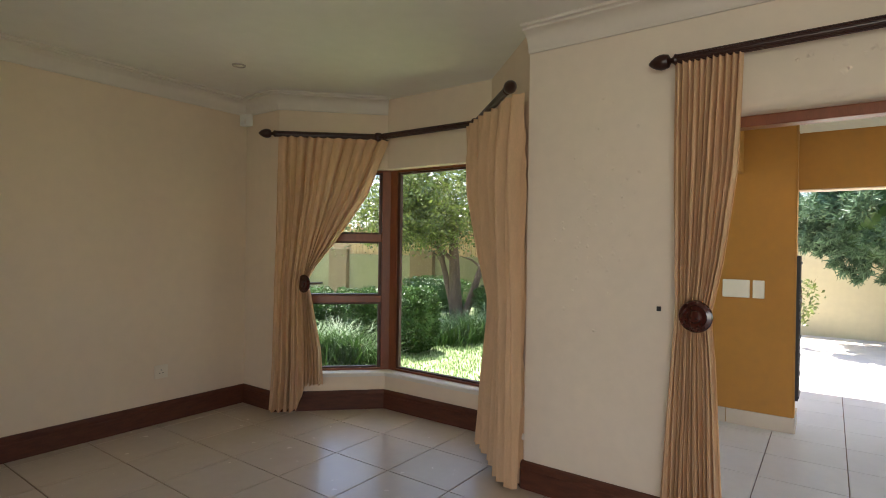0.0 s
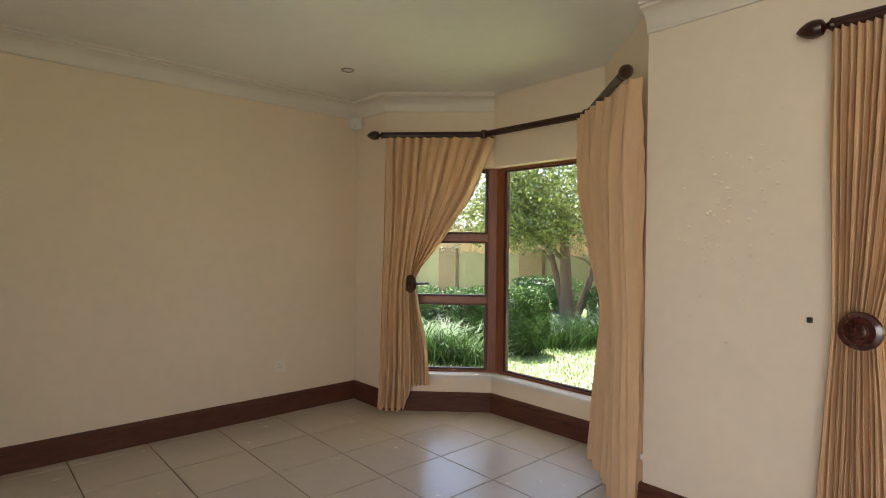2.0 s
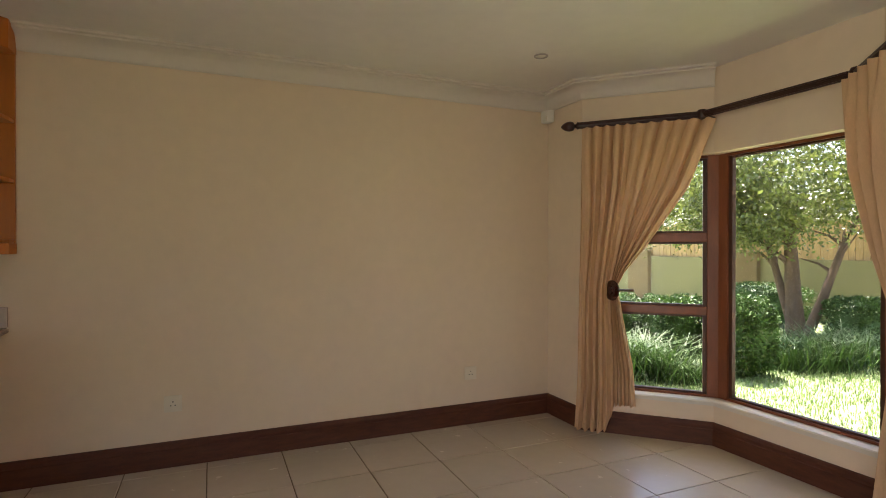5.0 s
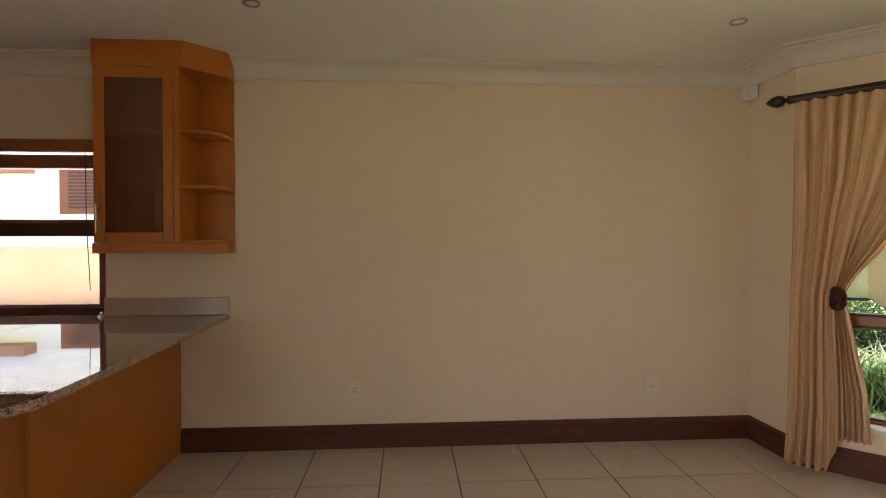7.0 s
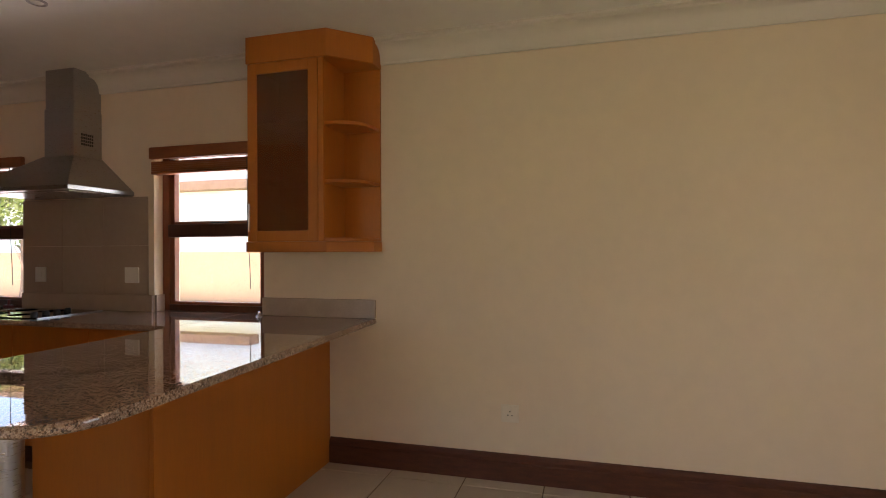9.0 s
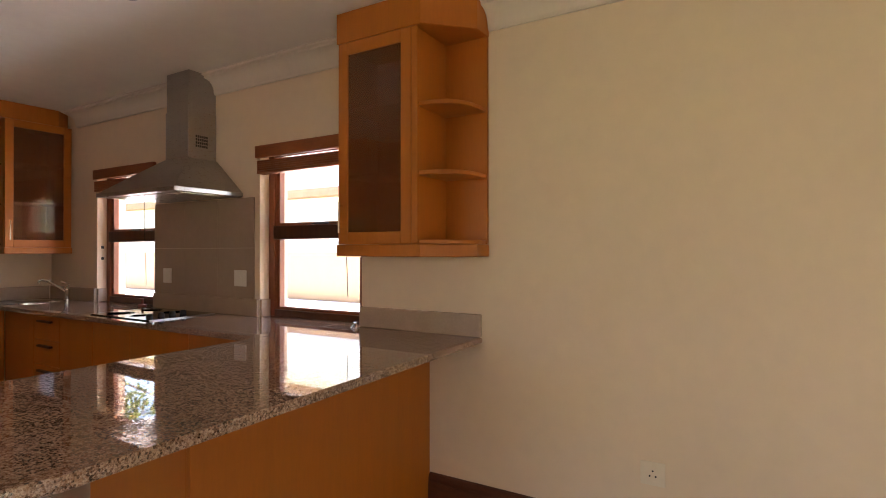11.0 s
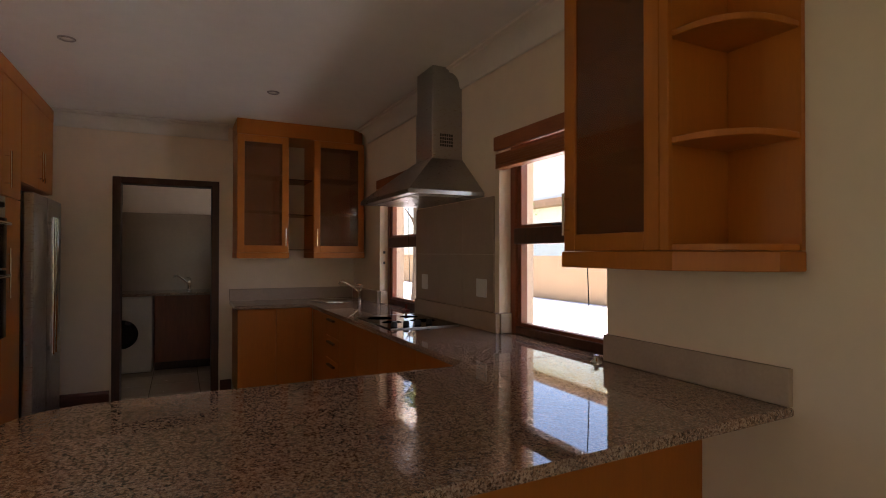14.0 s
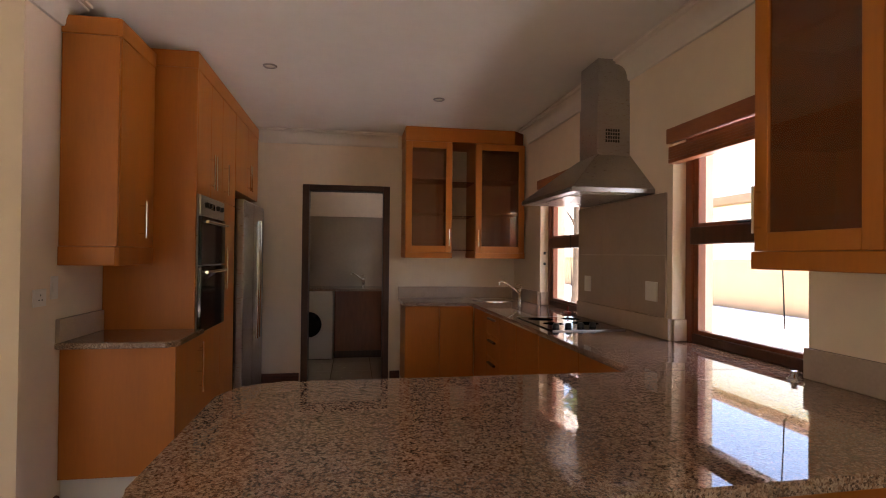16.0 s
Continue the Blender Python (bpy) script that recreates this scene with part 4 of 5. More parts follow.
part("fascia", prism(grow, 2.411, 2.50, 0.003, 1), MAPLE, up)

tall = thing("oven_housing", "tall cherry veneer housing for a built-in double oven", "tall cabinet")
part("side_panel", boxes((-5.94, YS + 0.003, 0, -5.921, -2.60, 2.43), bevel=0.002), MAPLE, tall)
part("carcass", boxes((-6.96, YS + 0.003, 0.12, -5.941, -2.622, 2.43)), MAPLE, tall)
part("plinth", boxes((-6.96, -2.68, 0, -5.942, -2.66, 0.119)), FRAMEDARK, tall)
part("fascia", boxes((-7.93, YS + 0.003, 2.431, -5.919, -2.597, 2.53), bevel=0.002), MAPLE, tall)
def tall_door(x0, x1, z0, z1, hx, hz0, ln):
    d = part("door", boxes((x0 + 0.002, -2.621, z0, x1 - 0.002, -2.60, z1), bevel=0.003), MAPLE, tall)
    if hx is not None:
        handle(d, hx, -2.60, hz0, ln, d=(0, 1))
tall_door(-6.24, -5.945, 1.70, 2.425, -6.21, 1.86, 0.22)
tall_door(-6.54, -6.24, 1.70, 2.425, -6.27, 1.86, 0.22)
tall_door(-6.54, -5.945, 0.13, 0.855, -6.0, 0.66, 0.30)
tall_door(-6.955, -6.54, 0.13, 1.70, -6.59, 1.24, 0.3)
tall_door(-6.955, -6.54, 1.705, 2.425, -6.59, 1.86, 0.22)
oven = thing("double_oven", "stainless and black glass built-in double oven", "oven")
part("body", boxes((-6.535, -2.64, 0.862, -5.95, -2.596, 1.693), bevel=0.003), STEEL, oven)
part("control_panel", boxes((-6.53, -2.595, 1.57, -5.955, -2.580, 1.69), bevel=0.003), STEEL, oven)
for z0, z1 in ((1.27, 1.565), (0.866, 1.262)):
    d = part("oven_door", boxes((-6.53, -2.595, z0, -5.955, -2.572, z1), bevel=0.004), BLACKGLASS, oven)
    bm = tube([(-6.5, -2.55, z1 - 0.035), (-5.985, -2.55, z1 - 0.035)], 0.010, 10)
    for x in (-6.46, -6.02):
        tube([(x, -2.572, z1 - 0.035), (x, -2.55, z1 - 0.035)], 0.007, 8, bm)
    part("door_handle", bm, CHROME, d, "polished steel rail handle")
for x in (-6.42, -6.32, -6.12, -6.05):
    part("knob", lathe([(0.017, 0), (0.017, 0.012), (0.013, 0.022), (0.001, 0.0225)], Matrix.Translation((x, -2.580, 1.635)) @ pose(0, 0, 0, -90, 0, 0), 14), BLACK, oven)
part("display", boxes((-6.27, -2.579, 1.615, -6.17, -2.578, 1.655)), BLACKGLASS, oven)

over = thing("wall_cabinet", "cherry veneer cupboard above the fridge", "wall cabinet", "wall cabinets")
part("carcass", boxes((-7.93, YS + 0.003, 1.83, -6.962, -2.622, 2.43)), MAPLE, over)
for x0, x1, hx in ((-7.445, -6.965, -7.41), (-7.928, -7.447, -7.48)):
    d = part("door", boxes((x0, -2.621, 1.832, x1, -2.60, 2.427), bevel=0.003), MAPLE, over)
    handle(d, hx, -2.60, 1.99, 0.22, d=(0, 1))
fr = thing("fridge", "stainless steel side-by-side fridge with long bar handles", "fridge")
part("body", boxes((-7.90, YS + 0.02, 0.02, -6.985, -2.60, 1.775), bevel=0.004), BLACK, fr)
part("feet", boxes((-7.85, YS + 0.1, 0.0, -7.04, -2.65, 0.021)), BLACK, fr)
for x0, x1, hx in ((-7.39, -6.985, -7.35), (-7.90, -7.396, -7.44)):
    d = part("fridge_door", boxes((x0, -2.599, 0.06, x1, -2.535, 1.77), bevel=0.012), STEEL, fr)
    bm = tube([(hx, -2.49, 0.62), (hx, -2.485, 1.1), (hx, -2.49, 1.62)], 0.012, 10)
    for z in (0.66, 1.58):
        tube([(hx, -2.535, z), (hx, -2.49, z)], 0.009, 8, bm)
    part("handle", bm, CHROME, d, "long steel bar handle")

# scullery beyond the doorway
scb = thing("base_cabinet", "dark wooden scullery base cabinet with a worktop", "kitchen cabinet", "base cabinets")
part("carcass", boxes((-10.14, -1.92, 0.10, -9.58, -0.62, 0.865), bevel=0.003), FRAME, scb)
part("plinth", boxes((-10.1, -1.92, 0, -9.64, -0.62, 0.099)), FRAMEDARK, scb)
part("worktop", boxes((-10.141, -2.55, 0.866, -9.54, -0.605, 0.9), bevel=0.006), GRANITE, scb)
mixer(-9.95, -1.55, 0.901, 0.05, -0.17)
wm = thing("washing_machine", "white front-loading washing machine under the worktop", "washing machine")
part("body", boxes((-10.12, -2.53, 0.01, -9.52, -1.94, 0.86), bevel=0.01), PLASTIC, wm)
part("porthole", lathe([(0.16, 0), (0.16, 0.02), (0.12, 0.035), (0.02, 0.03)], Matrix.Translation((-9.52, -2.235, 0.45)) @ pose(0, 0, 0, 0, 90, 0), 28), BLACKGLASS, wm)
part("feet", boxes((-10.08, -2.48, 0, -9.56, -1.98, 0.011)), BLACK, wm)


# ---- small fixtures ----
def socket(m, label, big=0.05, tall_=0.05, holes=True, mat=PLASTIC):
    ob = thing("wall_socket", label, "wall socket", "sockets and switches")
    part("plate", boxes((-big, -0.009, -tall_, big, -0.0005, tall_), bevel=0.003), mat, ob, m=m)
    if holes:
        for x, z in ((0, 0.012), (-0.012, -0.010), (0.012, -0.010)):
            part("hole", lathe([(0.004, 0), (0.004, 0.0012)], m @ Matrix.Translation((x, -0.0092, z)) @ pose(0, 0, 0, 90, 0, 0), 8), BLACK, ob)
        part("rocker", boxes((-0.008, -0.012, 0.026, 0.008, -0.009, 0.038), bevel=0.001), mat, ob, m=m)
    else:
        part("rocker", boxes((-0.014, -0.012, -0.02, 0.014, -0.009, 0.02), bevel=0.001), mat, ob, m=m)
    return ob
CREAMPLATE = material("cream painted plate", (0.80, 0.71, 0.58), 0.5, vary=0.04)
socket(pose(-2.742, 0, 0.385), "cream wall socket low on the long wall", mat=CREAMPLATE)
socket(pose(-0.706, 0, 0.385), "cream wall socket near the corner", mat=CREAMPLATE)
socket(pose(-5.385, -0.012, 1.152), "white double switch on the tiled splashback", 0.06, 0.055, False)
socket(pose(-6.22, -0.012, 1.152), "white switch on the tiled splashback", 0.05, 0.055, False)
socket(pose(-5.30, YS, 1.13, 0, 0, 180), "white wall socket above the short worktop", 0.05, 0.04)
socket(pose(-5.42, YS, 1.17, 0, 0, 180), "white switch above the short worktop", 0.03, 0.055, False)
socket(pose(XP, -3.22, 1.10, 0, 0, 90), "white light switch on the side wall", 0.035, 0.055, False)
socket(pose(XP, -3.23, 0.36, 0, 0, 90), "white wall socket low on the side wall", 0.05, 0.05)

sens = thing("motion_detector", "small white alarm detector high in the corner", "alarm sensor")
sens.name = "alarm_sensor"
part("housing", prism([(-0.012, -0.10), (-0.010, -0.035), (-0.038, -0.010), (-0.075, -0.012), (-0.072, -0.045), (-0.045, -0.09)], 2.345, 2.445, 0.008, 2), PLASTIC, sens, smooth=True)
part("lens", boxes((-0.064, -0.075, 2.36, -0.056, -0.045, 2.40), bevel=0.003), CORNICE, sens)


def downlight(x, y):
    ob = thing("downlight", "small round recessed ceiling downlight, switched off", "downlight", "ceiling downlights")
    part("trim_ring", lathe([(0.046, H - 0.0005), (0.045, H - 0.006), (0.038, H - 0.009), (0.034, H - 0.006), (0.032, H - 0.001)], Matrix.Translation((x, y, 0)), 24), STEEL, ob, smooth=True)
    part("bulb", lathe([(0.031, H - 0.003), (0.026, H - 0.007), (0.012, H - 0.009), (0.001, H - 0.0095)], Matrix.Translation((x, y, 0)), 20), LAMPGLOW, ob, smooth=True)
for x, y in ((-0.59, -0.783), (-3.168, -0.848), (-4.96, -1.0), (-6.208, -2.238), (-6.734, -1.037)):
    downlight(x, y)

plug = thing("chrome_plug", "small chrome sink plug lying by the window", "sink plug")
part("disc", lathe([(0.026, 0.9006), (0.026, 0.904), (0.012, 0.914), (0.008, 0.925), (0.011, 0.932), (0.001, 0.935)], Matrix.Translation((-4.325, -0.075, 0)), 18), CHROME, plug, smooth=True)
red = thing("dish_brush", "small dark red brush by the window", "brush")
part("head", boxes((-6.52, -0.075, 0.9006, -6.44, -0.045, 0.925), bevel=0.006), PLASTICDARK, red)
part("grip", tube([(-6.48, -0.06, 0.925), (-6.475, -0.06, 0.965)], 0.009, 8), PLASTICDARK, red)


# ---- outside ----
def leaves(center, radii, count, size, seed, clumps=40, shape=1.9, tight=1.0):
    """Many small two-sided leaves gathered in clumps inside an uneven ellipsoid."""
    r = np.random.RandomState(seed)
    c = r.normal(size=(clumps, 3))
    c /= np.linalg.norm(c, axis=1)[:, None]
    c *= (r.uniform(0.35, 1.0, clumps) ** 0.6)[:, None]
    own = r.randint(0, clumps, count)
    p = c[own] + r.normal(size=(count, 3)) * tight * (0.13 + 0.10 * r.uniform(size=clumps)[own])[:, None]
    p = p * np.array(radii) + np.array(center)
    a = r.normal(size=(count, 3))
    a /= np.linalg.norm(a, axis=1)[:, None]
    b = np.cross(a, r.normal(size=(count, 3)))
    b /= np.linalg.norm(b, axis=1)[:, None]
    s = size * r.uniform(0.6, 1.4, count)[:, None]
    a, b = a * s * 0.5, b * s * 0.5 / shape
    v = np.stack([p - a, p + b - 0.15 * a, p + a, p - b - 0.15 * a], 1).reshape(-1, 3)
    f = np.arange(count * 4).reshape(-1, 4)
    return v, f


def leaf_part(name, vf, mat, parent):
    me = bpy.data.meshes.new(name)
    me.from_pydata(vf[0].tolist(), [], vf[1].tolist())
    me.materials.append(mat)
    ob = new(name, me)
    ob.parent = parent
    return ob


def blades(points, height, width, seed, lean=0.5):
    """Grass-like blades: bent strips of two quads."""
    r = np.random.RandomState(seed)
    n = len(points)
    h = height * r.uniform(0.55, 1.3, n)
    a = r.uniform(0, 2 * math.pi, n)
    d = np.stack([np.cos(a), np.sin(a), 0 * a], 1)
    w = np.stack([-np.sin(a), np.cos(a), 0 * a], 1) * width / 2
    up = np.array([0, 0, 1.0])
    l = (lean * r.uniform(0.3, 1.2, n) * h)[:, None]
    mid = points + d * l * 0.35 + up * (h * 0.62)[:, None]
    tip = points + d * l + up * (h * r.uniform(0.7, 1.0, n))[:, None]
    v = np.stack([points - w, points + w, mid + w * 0.8, mid - w * 0.8, tip], 1).reshape(-1, 3)
    faces = []
    for k in range(n):
        q = 5 * k
        faces.append((q, q + 1, q + 2, q + 3))
        faces.append((q + 3, q + 2, q + 4))
    return v, faces


def stuff(name, v, faces, mat, label, category):
    me = bpy.data.meshes.new(name)
    me.from_pydata(v.tolist(), [], faces)
    me.materials.append(mat)
    return tagged(new(name, me), label, category, kind="stuff")


GZ = -0.10
tagged(finish("ground", boxes((-300, -300, GZ - 0.3, 300, 300, GZ)), SOIL), "mown green lawn around the house", "ground", kind="structure")
tagged(finish("paved_yard", boxes((3.62, -14, GZ + 0.004, 8.3, -1.6, GZ + 0.03)), SANDPAVE), "sunlit pale sandy paving beyond the patio", "paving", kind="structure")
tagged(finish("paved_lane", boxes((-30, 1.9, GZ + 0.004, -0.4, 8.95, GZ + 0.02)), LANEPAVE), "sunlit pale paving beside the kitchen", "paving", kind="structure")

# unseen strip, dark in place of shaded ground; it edges the ceiling light
tagged(finish("dark_ground_strip", boxes((-30, 0.245, GZ + 0.004, -0.4, 1.896, GZ + 0.014)), DARKSTRIP), "unseen dark ground strip in place of shade along the kitchen wall", "planting bed", kind="structure")

# garden wall and reed fence
gw = thing("garden_wall", "pale yellow plastered garden wall with capped piers", "garden wall")
part("wall", boxes((8.4, -14, GZ, 8.62, 1.2, 1.95)), YELLOWWALL, gw)
part("low_wall", boxes((8.4, 1.2, GZ, 8.6, 14, 1.10)), OLIVEWALL, gw)
part("coping", boxes((8.34, -14, 1.951, 8.68, 1.2, 2.0), bevel=0.01), YELLOWWALL, gw)
for y in (4.25, 7.4, 10.6):
    part("pier", boxes((8.27, y, GZ, 8.399, y + 0.75, 1.25), bevel=0.01), PIERBROWN, gw)
rf = thing("reed_fence", "dry reed fence along the top of the garden wall", "fence")
rr = random.Random(4)
for k in range(90):
    y = 1.3 + k * 0.125
    part("reed_bundle", boxes((8.46, y, 1.101, 8.50, y + 0.115, 1.95 + rr.uniform(-0.12, 0.12))), REED, rf)

# patio outside the door
pt = thing("patio", "pale tiled covered patio outside the open door", "patio", kind="structure")
part("slab", boxes((0.24, -9.0, GZ, 3.62, -2.7, -0.024)), GROUT, pt)
pp = thing("patio_pier", "ochre plastered pier with cream tile skirting", "pier")
part("shaft", boxes((2.08, -3.85, -0.0155, 2.42, -2.75, 2.36), bevel=0.008), OCHRE, pp)
part("side_facing", boxes((2.082, -3.857, 0.101, 2.225, -3.8505, 2.355)), OCHRE, pp)
part("skirting_tile", boxes((2.066, -3.40, -0.0155, 2.079, -2.75, 0.10)), TILE, pp)
part("skirting_tile", boxes((2.066, -3.855, -0.0155, 2.079, -3.405, 0.10)), TILE, pp)
part("skirting_tile", boxes((2.08, -3.864, -0.0155, 2.42, -3.851, 0.10)), TILE, pp)
pb = thing("patio_beam", "ochre plastered beam carrying the patio roof", "beam")
part("beam", boxes((2.23, -9.2, 1.83, 2.42, -3.851, 2.28), bevel=0.006), OCHRE, pb)
part("soffit_strip", boxes((2.24, -9.2, 1.8225, 2.41, -3.86, 1.8295)), PAINT, pb, "cream painted underside")
part("wall_plate", boxes((2.222, -9.2, 2.262, 2.40, -3.86, 2.36)), CEIL, pb, "white plastered strip under the roof")
part("cross_beam", boxes((0.241, -3.5, 1.96, 2.079, -3.25, 2.36), bevel=0.006), OCHRE, pb)
pr = thing("patio_roof", "white soffited patio roof slab", "roof")
part("slab", prism([(0.241, -9.2), (4.13, -9.2), (4.13, -1.6), (1.0, -1.6), (1.0, -2.72), (0.241, -2.72)], 2.361, 2.5), CEIL, pr)
sw = thing("wall_socket", "white outdoor switch plates on the ochre pier", "wall socket", "sockets and switches")
part("plate", boxes((2.070, -3.555, 0.985, 2.0795, -3.365, 1.125), bevel=0.004), PLASTIC, sw)
part("small_plate", boxes((2.070, -3.655, 0.985, 2.0795, -3.575, 1.125), bevel=0.004), PLASTIC, sw)
gate = thing("security_gate", "black wrought-iron trellis gate folded beside the pier", "security gate")
for k in range(6):
    x = 2.13 + 0.05 * k
    part("bar", boxes((x, -3.878, 0.22, x + 0.012, -3.8575, 1.32)), IRON, gate)
for k in range(8):
    part("lattice", boxes((2.13, -3.885, 0.24 + k * 0.145, 2.392, -3.8785, 0.258 + k * 0.145)), IRON, gate)

# conifer by the patio
def branch_tree(name, base, trunks, crown, mat, label, category="tree"):
    ob = thing(name, label, category)
    rnd = random.Random(len(label))
    for dx, dy, h, r, bend in trunks:
        p = [(base[0] + dx * t + bend * math.sin(3 * t) * 0.2, base[1] + dy * t + bend * 0.15 * math.sin(4 * t + 1), base[2] + h * t) for t in (0, 0.15, 0.3, 0.5, 0.7, 0.85, 1)]
        tr = part("trunk", tube(p, r, 12, taper=0.35), BARK, ob, smooth=True)
        for k in range(6):
            s = Vector(p[3 + k % 4])
            d = Vector((rnd.uniform(-1, 1), rnd.uniform(-1, 1), rnd.uniform(0.3, 1.0))) * rnd.uniform(0.5, 0.95)
            part("limb", tube([s, s + d * 0.4 + Vector((0, 0, 0.05)), s + d], r * 0.38, 7, taper=0.2), BARK, ob, smooth=True)
    for c in crown:
        leaf_part("crown", leaves(*c), mat, ob)
    return ob

def sprays(center, radii, clumps, needles, length, seed):
    """Tufts of needles that fan out from the twig ends over the outside of an uneven crown."""
    r = np.random.RandomState(seed)
    c = r.normal(size=(clumps, 3))
    c /= np.linalg.norm(c, axis=1)[:, None]
    out = np.repeat(c, needles, 0)
    c *= (0.80 + 0.20 * r.uniform(size=clumps))[:, None] * (1 + 0.12 * np.sin(7 * c[:, :1] + 5 * c[:, 1:2]))
    n = clumps * needles
    a = r.normal(size=(n, 3))
    a /= np.linalg.norm(a, axis=1)[:, None]
    a = a + out * 0.8
    a /= np.linalg.norm(a, axis=1)[:, None]
    b = np.cross(a, r.normal(size=(n, 3)))
    b *= 0.010 / np.linalg.norm(b, axis=1)[:, None]
    p = np.repeat(c * np.array(radii) + np.array(center), needles, 0) + r.normal(size=(n, 3)) * 0.03
    tip = p + a * (length * r.uniform(0.5, 1.3, n))[:, None]
    v = np.stack([p - b, p + b, tip + b * 0.4, tip - b * 0.4], 1).reshape(-1, 3)
    return v, np.arange(n * 4).reshape(-1, 4)


conifer = branch_tree("conifer_tree", (7.35, -4.85, GZ), [(0.05, 0.05, 2.4, 0.085, 0.2)], [], CONIFER, "blue-green conifer in front of the garden wall")
for mid, radii, clumps, seed in (((7.2, -5.0, 2.0), (1.25, 1.40, 1.0), 640, 31), ((7.2, -5.0, 2.95), (1.1, 1.2, 0.9), 380, 32)):
    leaf_part("crown", sprays(mid, radii, clumps, 110, 0.105, seed), CONIFER, conifer)
    # solid core in a darker colour, standing for shade between the boughs
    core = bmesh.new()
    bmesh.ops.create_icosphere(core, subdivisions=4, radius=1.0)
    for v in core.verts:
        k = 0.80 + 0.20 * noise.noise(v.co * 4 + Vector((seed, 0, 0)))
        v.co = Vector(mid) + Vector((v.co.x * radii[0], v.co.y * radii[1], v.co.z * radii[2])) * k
    part("inner_foliage", core, LEAFDARK, conifer, "solid core coloured dark for the shade inside the crown")
branch_tree("shrub", (6.9, -3.72, GZ), [(0.1, 0.05, 0.9, 0.014, 0.3), (-0.1, 0.08, 0.8, 0.012, 0.3)], [((6.9, -3.7, 0.62), (0.22, 0.26, 0.34), 300, 0.07, 41, 16, 2.0)], LEAF, "small thin-leaved shrub by the patio", "shrub")
# garden seen through the bay
branch_tree("garden_tree", (5.96, 1.80, GZ), [(-0.10, 0.35, 2.3, 0.15, 0.5), (0.75, -0.55, 2.1, 0.085, -0.4), (-0.30, 0.75, 2.2, 0.08, 0.5)],
            [((5.8, 1.9, 2.45), (1.7, 1.8, 1.05), 24000, 0.075, 51, 130, 2.0, 0.75), ((5.0, 2.4, 1.9), (0.9, 1.0, 0.6), 7000, 0.072, 52, 50, 2.0, 0.75), ((6.6, 4.6, 2.6), (1.2, 1.9, 1.2), 14000, 0.07, 53, 70, 2.2)],
            LEAF, "leafy garden tree with several forked trunks")
def bush(x, y, rx, ry, h, n, seed, label):
    """A clipped bush: a dense uneven shell of small leaves over a dark twiggy middle."""
    ob = thing("hedge_bush", label, "bush", "garden bushes")
    r = np.random.RandomState(seed)
    d = r.normal(size=(n, 3))
    d /= np.linalg.norm(d, axis=1)[:, None]
    boxy = np.sign(d) * np.abs(d) ** 0.65
    lump = 1 + 0.07 * np.sin(6 * d[:, :1] + seed) * np.sin(5 * d[:, 1:2] + 2) + 0.05 * np.sin(11 * d[:, 2:] + 7 * d[:, :1])
    p = boxy * lump * r.uniform(0.80, 1.03, (n, 1)) * np.array((rx, ry, h * 0.5)) * 0.93 + np.array((x, y, GZ + h * 0.5))
    a = d * 0.7 + r.normal(size=(n, 3)) * 0.7
    a /= np.linalg.norm(a, axis=1)[:, None]
    b = np.cross(a, r.normal(size=(n, 3)))
    b /= np.linalg.norm(b, axis=1)[:, None]
    size = 0.040 * r.uniform(0.6, 1.4, n)[:, None]
    a, b = a * size * 0.5, b * size * 0.28
    v = np.stack([p - a, p + b - 0.15 * a, p + a, p - b - 0.15 * a], 1).reshape(-1, 3)
    leaf_part("foliage", (v, np.arange(n * 4).reshape(-1, 4)), LEAFDARK, ob)
    core = bmesh.new()
    bmesh.ops.create_icosphere(core, subdivisions=3, radius=1.0)
    for q in core.verts:
        k = 0.74 + 0.15 * noise.noise(q.co * 3 + Vector((seed, 0, 0)))
        e = Vector([math.copysign(abs(c) ** 0.65, c) for c in q.co])
        q.co = Vector((x + e.x * rx * k, y + e.y * ry * k, GZ + h * 0.5 + e.z * h * 0.5 * k))
    part("twigs", core, LEAFDARK, ob, "dark shaded inner twigs")
    part("stem", tube([(x, y, GZ), (x, y, GZ + h * 0.5)], 0.03, 7), BARK, ob)
bush(3.00, 0.56, 0.36, 0.36, 0.93, 11000, 61, "clipped round green box bush on the lawn")
bush(2.75, 1.30, 0.45, 0.45, 0.88, 11000, 62, "low clipped green hedge bush")
bush(2.35, 1.95, 0.45, 0.45, 0.88, 9000, 63, "low clipped green hedge bush")
bush(6.3, 1.15, 0.45, 0.45, 0.75, 7000, 64, "dark green bush beneath the garden tree")
bush(7.3, 3.4, 0.5, 0.9, 0.8, 7000, 65, "dark green bush against the garden wall")
rs = np.random.RandomState(9)
def tuft(x, y, r, n, h, label):
    p = np.stack([x + rs.normal(0, r, n), y + rs.normal(0, r, n), np.full(n, GZ)], 1)
    v, f = blades(p, h, 0.013, int(x * 100) % 97, 1.5)
    me = bpy.data.meshes.new("strap_leaf_plant")
    me.from_pydata(v.tolist(), [], f)
    me.materials.append(LEAFDARK)
    tagged(new("strap_leaf_plant", me), label, "plant", "strap-leaf plants")
for x, y, r, n, h in ((1.95, 0.82, 0.14, 420, 0.46), (2.15, 0.50, 0.12, 240, 0.26), (1.75, 1.15, 0.16, 380, 0.5), (3.75, 0.55, 0.16, 320, 0.38), (4.15, 0.42, 0.2, 360, 0.42), (4.6, 0.38, 0.2, 360, 0.42), (4.9, 0.7, 0.25, 360, 0.42)):
    tuft(x, y, r, n, h, "clump of arching strap-leaved garden plant")
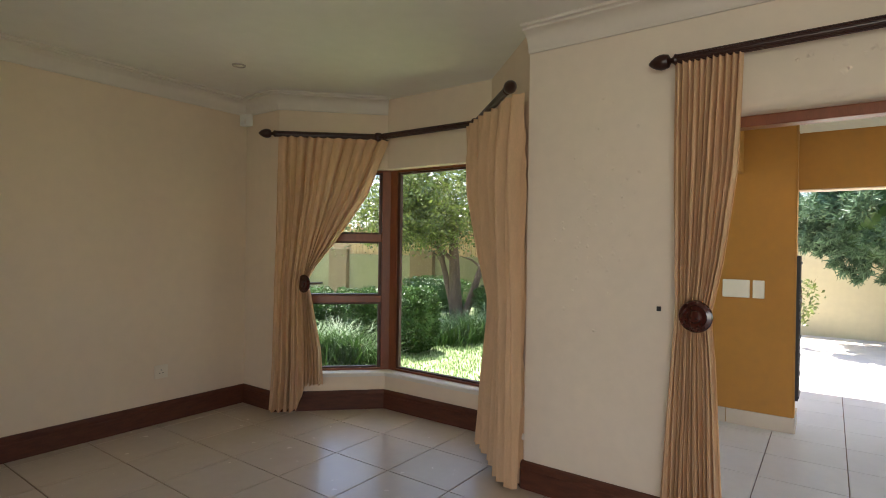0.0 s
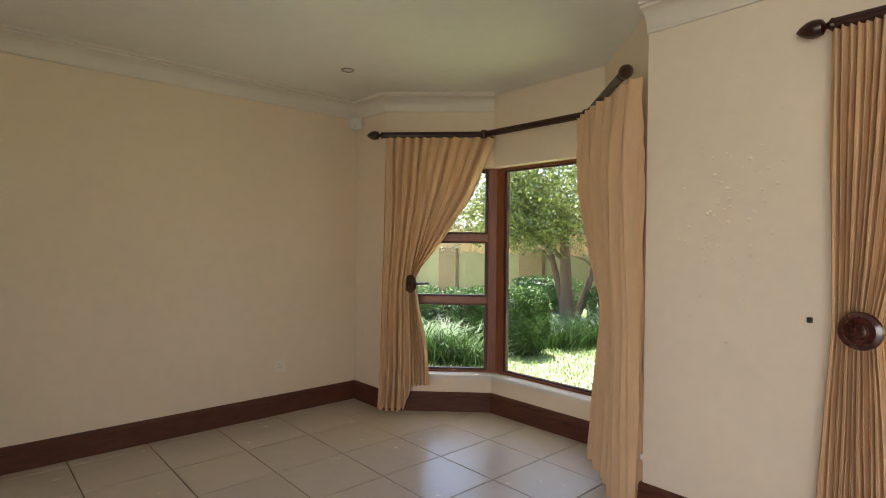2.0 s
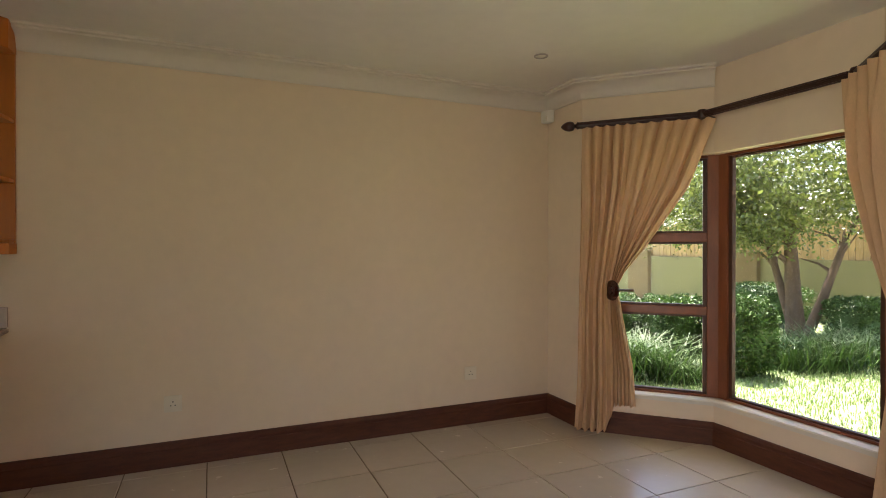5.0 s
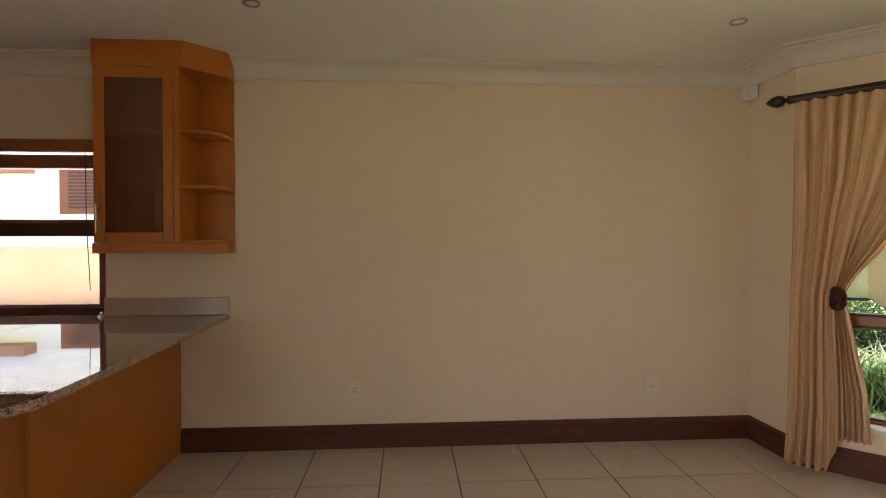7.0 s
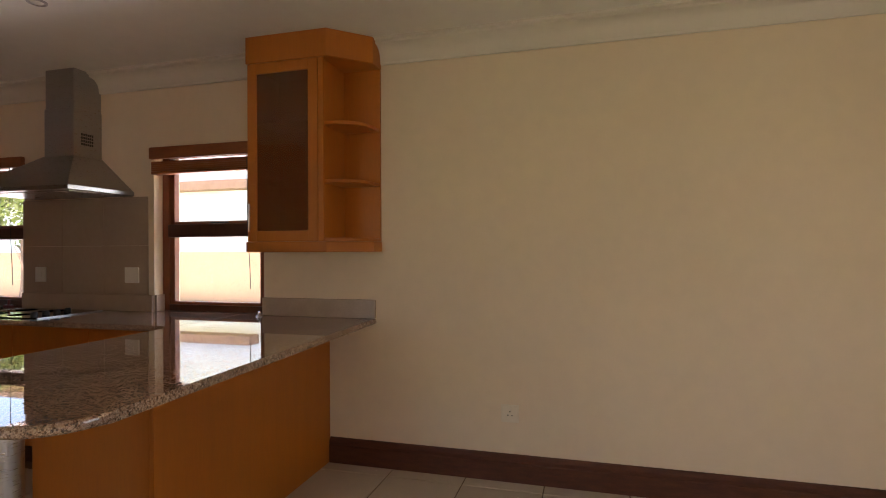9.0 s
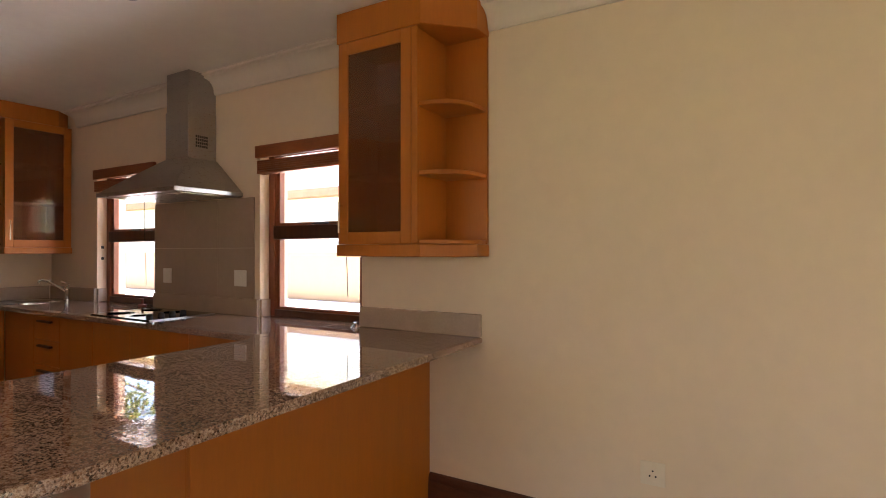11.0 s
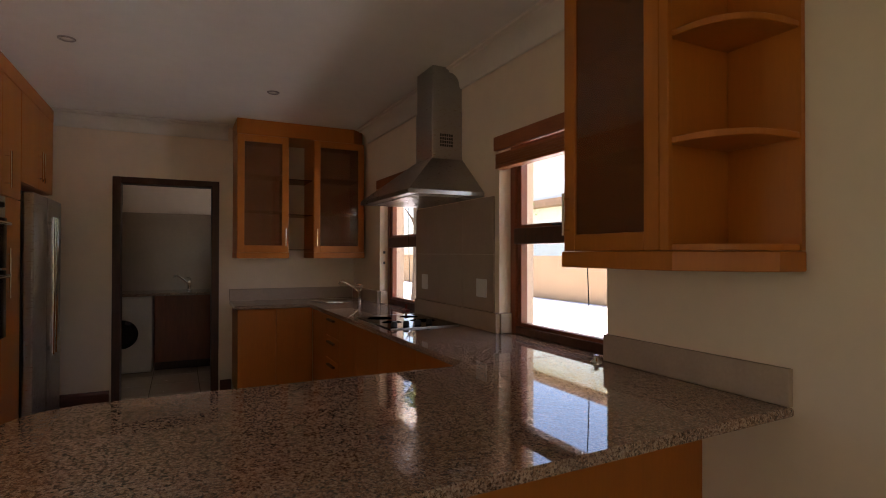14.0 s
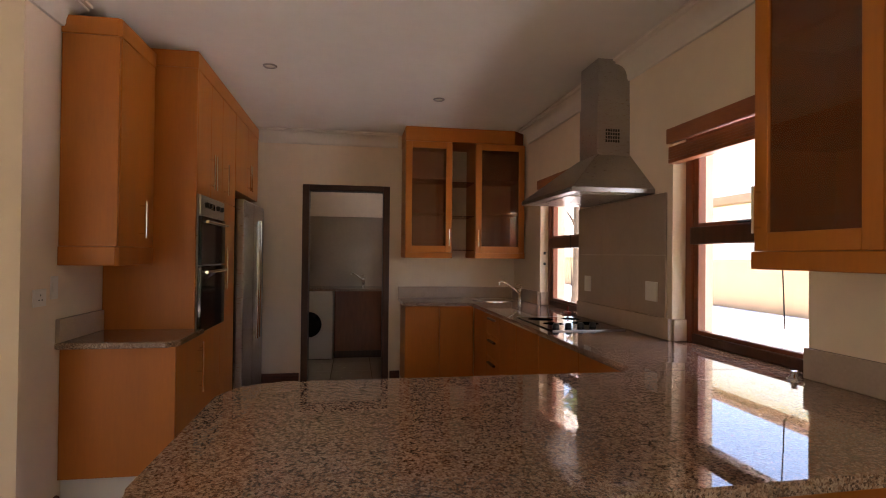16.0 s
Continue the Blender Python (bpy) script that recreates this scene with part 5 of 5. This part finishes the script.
gp = np.stack([rs.uniform(0.9, 6.4, 26000), rs.uniform(-2.4, 3.2, 26000), np.full(26000, GZ)], 1)
v, f = blades(gp, 0.055, 0.010, 5, 0.7)
stuff("grass", v, f, GRASS, "short green lawn grass by the bay window", "grass")

# what the kitchen windows look out on
yw = thing("yard_wall", "tan plastered yard wall beside the kitchen", "garden wall")
part("wall", boxes((-34, 9.0, GZ, 2, 9.2, 1.30)), TANWALL, yw)
nb = thing("neighbour_house", "white plastered neighbouring house with brown shutters", "house")
part("wall", boxes((-40, 15.0, GZ, 4, 21, 6.5)), WHITEHOUSE, nb)
part("string_course", boxes((-40, 14.4, 3.7, -14.7, 14.999, 4.05), bevel=0.01), ROOFTILE, nb)
part("roof", boxes((-41, 14.2, 6.5, 5, 22, 6.75)), ROOFTILE, nb)
for x in (-13.9,):
    w = part("window", boxes((x, 14.93, 2.37, x + 1.6, 14.999, 3.92), bevel=0.01), FRAME, nb, "brown shuttered window")
    for k in range(11):
        part("louvre", boxes((x + 0.30, 14.90, 2.55 + k * 0.115, x + 1.48, 14.929, 2.62 + k * 0.115)), FRAMEDARK, w)
branch_tree("yard_tree", (-15.3, 6.4, GZ), [(0.1, 0.1, 2.0, 0.08, 0.4)], [((-15.3, 6.4, 2.6), (0.75, 0.75, 1.0), 3200, 0.12, 71, 40, 2.0)], LEAF, "slender leafy tree in the side yard")
branch_tree("yard_tree", (-13.6, 3.0, GZ), [(0.1, 0.1, 4.0, 0.12, 0.4)], [((-13.6, 3.0, 4.5), (1.2, 1.2, 1.15), 5000, 0.14, 72, 46, 2.0)], LEAF, "tall leafy tree with a high crown in the side yard")

# ---- tiled floors, piece by piece ----
fl = thing("floor", "beige square ceramic floor tiles with brown joints", "floor", kind="structure")
part("screed", boxes((-10.3, -7.2, -0.1, 0.24, 0.0, -0.006), (0.24, -2.9, -0.1, 0.84, -0.2, -0.006)), GROUT, fl)
lay_tiles(fl, XW, 0.84, -7.0, 0.0, 0.0, TILE, planes=lambda y: ((1, 1, -0.24), (1, -1, 2.88)) if -2.7 < y < -0.5 else ((1, 0, 0.1),), skip=lambda x, y: (x < XP - 0.2 and y < YS - 0.3) or (-4.45 < x < -3.95 and -1.3 < y) or (x < -4.6 and y > -0.35))
lay_tiles(fl, 0.0, 0.235, -6.35, -3.75, 0.0, TILE)
lay_tiles(fl, -10.1, XW, -2.85, -0.65, 0.0, TILE)
lay_tiles(pt, 0.24, 3.62, -6.9, -3.0, -0.016, PAVER)
